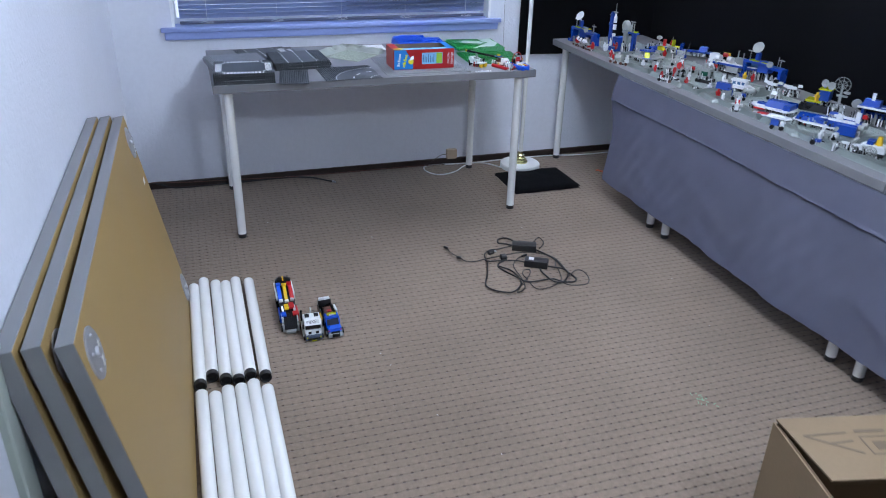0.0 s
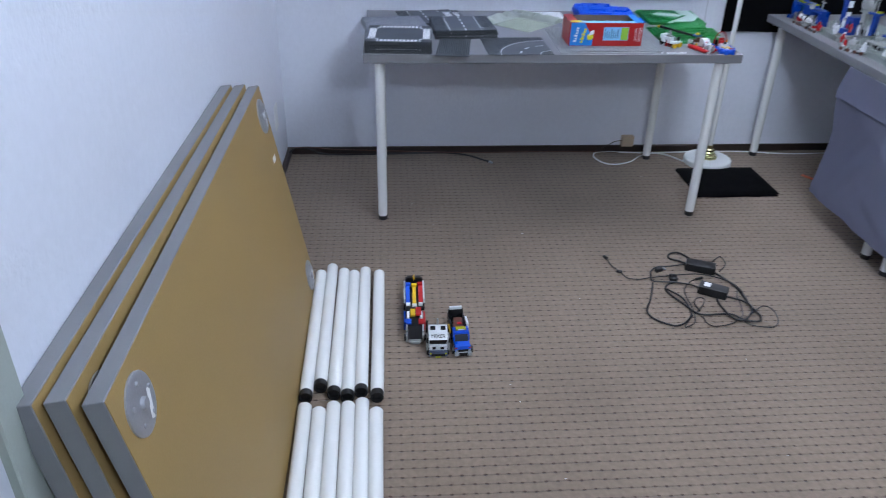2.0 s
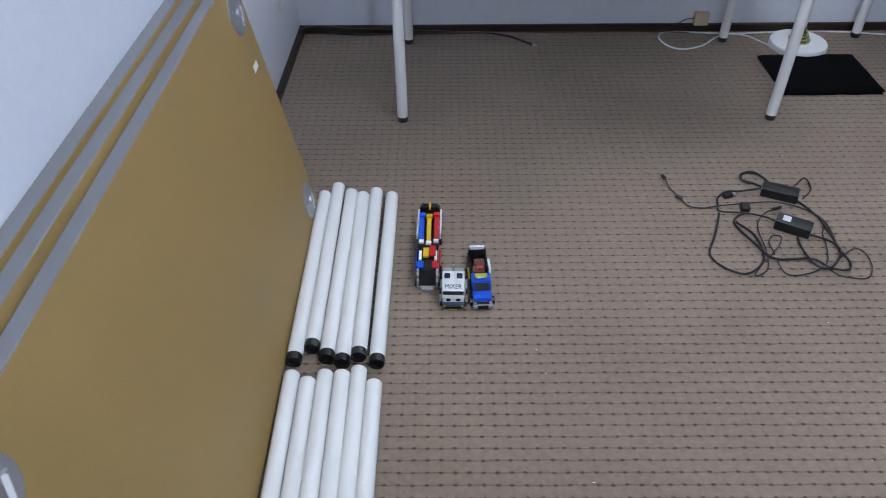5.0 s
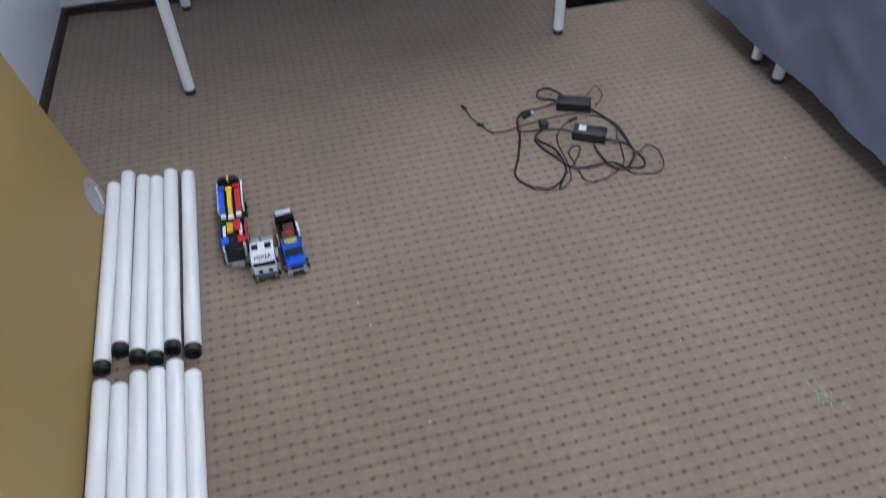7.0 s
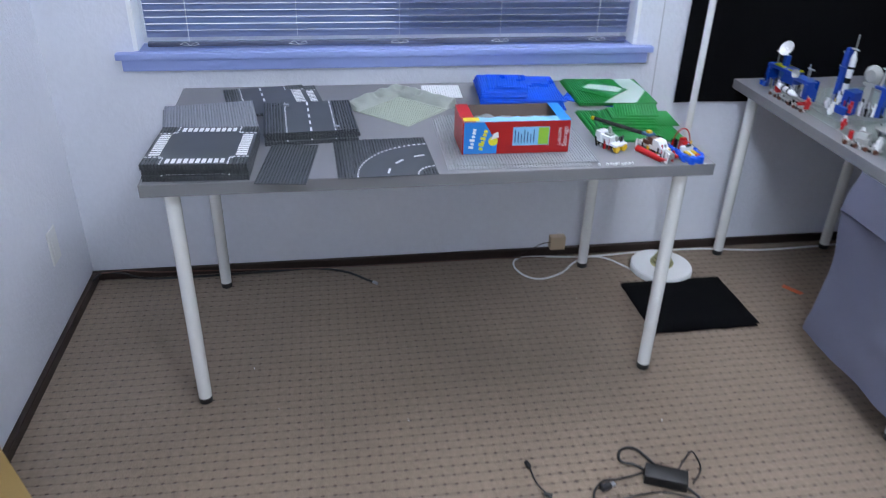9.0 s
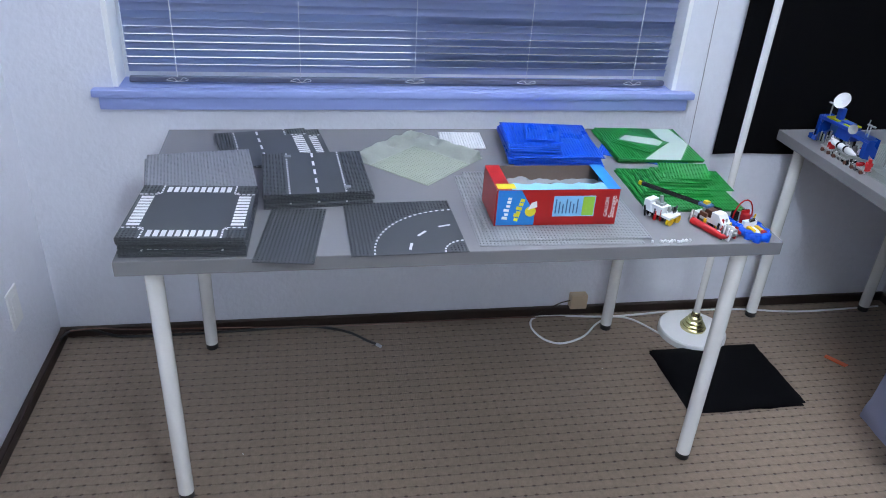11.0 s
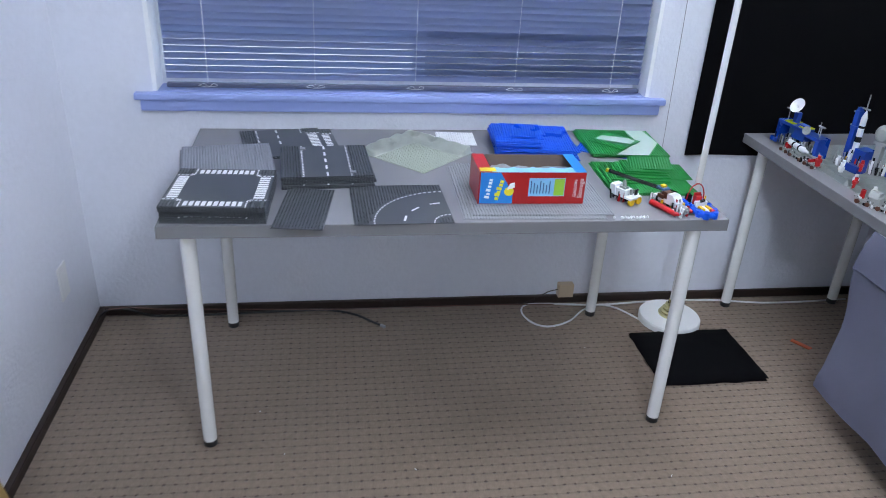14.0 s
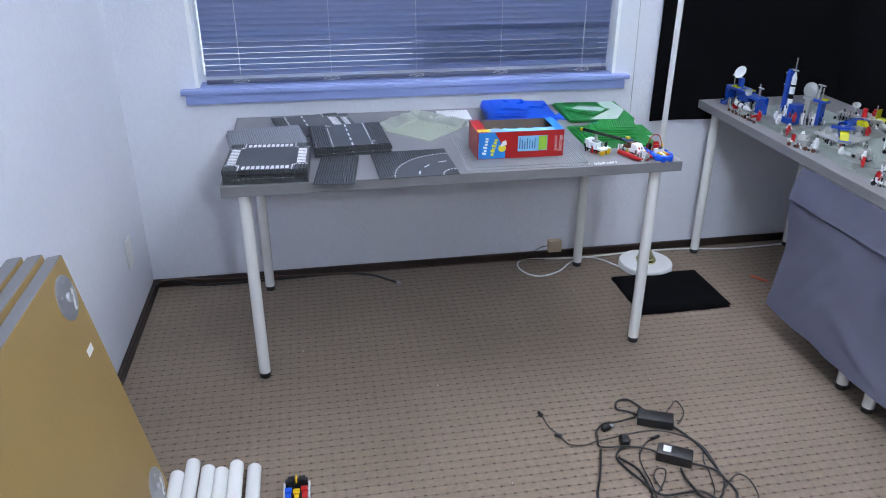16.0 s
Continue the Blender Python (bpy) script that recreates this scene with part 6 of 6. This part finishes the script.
# ---- toy trucks on the carpet ----
RG = "toy trucks on the carpet"
model("car_transporter", "toy car transporter carrying three bright racing cars", "toy truck", RG, pose(2.152, 4.480, 0, 0, 0, -1) @ Matrix.Diagonal((1, 1.06, 1.0, 1)), [
    ("cab", GBRICK, [("b", -22, 22, 0, 12, 6, 16), ("b", -16, 16, -8, 0, 6, 14), ("b", -30, -24, 0, 40, 8, 36), ("b", 24, 30, 0, 40, 8, 36)]),
    ("roof", KBRICK, [("w", -24, 24, 4, 56, 16, 60, 14), ("b", -26, 26, 70, 230, 14, 22), ("b", -24, 24, 60, 110, 22, 58)]),
    ("side_panel", BLUE, [("b", -36, -30, 50, 110, 20, 52)]), ("side_panel", RED, [("b", 30, 36, 50, 110, 20, 52)]),
    ("stripe", WBRICK, [("b", -26, -18, 56, 92, 58, 66)]), ("stripe", WBRICK, [("b", 18, 26, 56, 92, 58, 66)]), ("side_rail", WBRICK, [("b", -36, -31, 150, 262, 56, 74)]), ("side_rail", WBRICK, [("b", 31, 36, 150, 262, 56, 74)]), ("mirror", WBRICK, [("b", -30, -24, 20, 50, 38, 58)]), ("mirror", WBRICK, [("b", 24, 30, 20, 50, 38, 58)]),
    ("rail_stripe", KBRICK, [("b", 36.2, 37, 160 + 24 * i, 170 + 24 * i, 57, 73) for i in range(4)]), ("bonnet", BLUE, [("b", -30, -12, 26, 50, 60.5, 66)]), ("bonnet", RED, [("b", 12, 30, 26, 50, 60.5, 66)]),
    ("tailgate", KBRICK, [("b", -30, 30, 246, 258, 20, 92)]), ("upper_deck", KBRICK, [("b", -31, -10, 56, 112, 40, 62), ("b", -31, 31, 112, 250, 60, 66), ("b", -24, -6, 244, 262, 66, 96), ("b", 6, 24, 244, 262, 66, 96)]),
    ("racing_car", BLUE, [("w", -29, -15, 130, 220, 68, 86, 40), ("b", -30, -12, 212, 226, 84, 92)]),
    ("racing_car", YELLOW, [("w", -6, 6, 124, 214, 68, 86, 40), ("b", -9, 9, 206, 220, 84, 92), ("b", -2, 2, 240, 262, 90, 100)]),
    ("racing_car", RED, [("w", 15, 29, 132, 222, 68, 86, 40), ("b", 12, 30, 214, 228, 84, 92)]),
    ("cargo", YELLOW, [("b", -14, 2, 66, 100, 62.2, 70)]), ("cargo", RED, [("b", 4, 22, 70, 108, 62.2, 70)]), ("nose", WBRICK, [("b", -28, -14, 118, 130, 67, 74), ("b", -8, 8, 112, 124, 67, 74), ("b", 14, 28, 120, 132, 67, 74)]),
] + [("wheel", KBRICK, [("c", (s_ * 30 - 6, y, 11), (s_ * 30 + 6, y, 11), 11)]) for y in (22, 90, 190, 224) for s_ in (-1, 1)])
mx = model("mixer_truck", "white toy concrete mixer truck with dark windscreen", "toy truck", RG, pose(2.224, 4.405, 0, 0, 0, -1) @ Matrix.Diagonal((1.12, 1.12, 1.3, 1)), [
    ("bumper", mat("slate_brick", (0.05, 0.07, 0.12), 0.35, var=0.06), [("b", -27, 27, -4, 8, 6, 20), ("b", -25, 25, 8, 26, 12, 22)]),
    ("grille", KBRICK, [("b", -20, 20, -5, -4.2, 8, 14)]), ("windscreen", KBRICK, [("b", -25, 25, 10, 14, 36, 50)]), ("headlight", TYELLOW, [("b", -24, -19, -5, -4, 13, 18)]), ("headlight", TYELLOW, [("b", 19, 24, -5, -4, 13, 18)]),
    ("mirror", KBRICK, [("b", -34, -30, 8, 12, 40, 54)]), ("mirror", KBRICK, [("b", 30, 34, 8, 12, 40, 54)]),
    ("cab", WBRICK, [("b", -26, 26, 4, 12, 20, 34), ("w", -27, 27, 6, 62, 50, 62, 14), ("b", -27, -22, 14, 60, 22, 50), ("b", 22, 27, 14, 60, 22, 50), ("b", -20, 20, 40, 62, 22, 50)]),
    ("air_horn", KBRICK, [("b", -22, -8, 36, 48, 62, 68), ("b", 8, 22, 36, 48, 62, 68)]),
    ("fender", GBRICK, [("b", -34, -28, 10, 60, 14, 40), ("b", 28, 34, 10, 60, 14, 40), ("b", -26, 26, 64, 110, 10, 34), ("c", (0, 66, 34), (0, 66, 78), 3)]),
    ("plate", TYELLOW, [("b", -8, 8, -5.4, -4.4, 3, 7)]), ("side_window", KBRICK, [("b", -28, -27.2, 18, 46, 30, 48)]), ("side_window", KBRICK, [("b", 27.2, 28, 18, 46, 30, 48)]),
    ("intake", KBRICK, [("b", -17, -7, 3, 3.8, 23, 31)]), ("intake", KBRICK, [("b", 7, 17, 3, 3.8, 23, 31)]), ("exhaust", KBRICK, [("c", (-31, 62, 20), (-31, 62, 74), 3)]),
] + [("wheel", KBRICK, [("c", (s_ * 26 - 6, y, 10), (s_ * 26 + 6, y, 10), 10)]) for y in (16, 90) for s_ in (-1, 1)])
lettering("MIXER", 0.0145, KBRICK, mx, pose(0, 0.0135, 0.0572, 40, 0, 0))
model("pickup_truck", "blue toy truck with a loaded open bed", "toy truck", RG, pose(2.305, 4.410, 0, 0, 0, 4) @ Matrix.Diagonal((1.05, 1.1, 1.15, 1)), [
    ("cab", BLUE, [("w", -24, 24, 0, 34, 10, 30, 6), ("b", -25, -21, 34, 66, 22, 48), ("b", 21, 25, 34, 66, 22, 48), ("s", -25, 25, 40, 70, 48, 54), ("b", -24, 24, 64, 70, 20, 48)]),
    ("windscreen", mat("dark_glass", (0.03, 0.035, 0.05), 0.12, var=0.05), [("w", -21, 21, 30, 46, 28, 48, 10)]),
    ("grille", KBRICK, [("b", -14, 14, -9.8, -9.2, 7, 19), ("b", -16, 16, -1.5, -0.6, 14, 24)]), ("indicator", RED, [("b", -25, -18, 4, 6.5, 22, 27)]), ("indicator", RED, [("b", 18, 25, 4, 6.5, 22, 27)]), ("roof_sign", WBRICK, [("b", -10, 10, 46.5, 47.8, 57, 61)]),
    ("bumper", GBRICK, [("b", -26, 26, -8, 0, 6, 16), ("b", -10, 10, -9, -8.2, 8, 18), ("c", (-20, -1, 20), (-20, -3, 20), 4), ("c", (20, -1, 20), (20, -3, 20), 4)]),
    ("light_bar", TYELLOW, [("b", -16, 16, 48, 60, 56, 62)]),
    ("bed", KBRICK, [("b", -26, 26, 72, 160, 10, 20), ("b", -26, -22, 72, 160, 20, 44), ("b", 22, 26, 72, 160, 20, 44), ("b", -24, 24, 152, 160, 20, 60)]),
    ("cargo", BROWN, [("b", -16, 14, 84, 110, 20, 44), ("b", -10, 18, 116, 140, 20, 40)]), ("strap", RED, [("b", -4, 10, 96, 104, 44.2, 48)]),
    ("light", WBRICK, [("b", -20, 20, 152, 160, 60, 68), ("b", 24, 30, 80, 120, 40, 56)]), ("tool", YELLOW, [("c", (-28, 76, 30), (-28, 110, 36), 3)]),
] + [("wheel", KBRICK, [("c", (s_ * 26 - 6, y, 11), (s_ * 26 + 6, y, 11), 11)]) for y in (16, 120) for s_ in (-1, 1)])
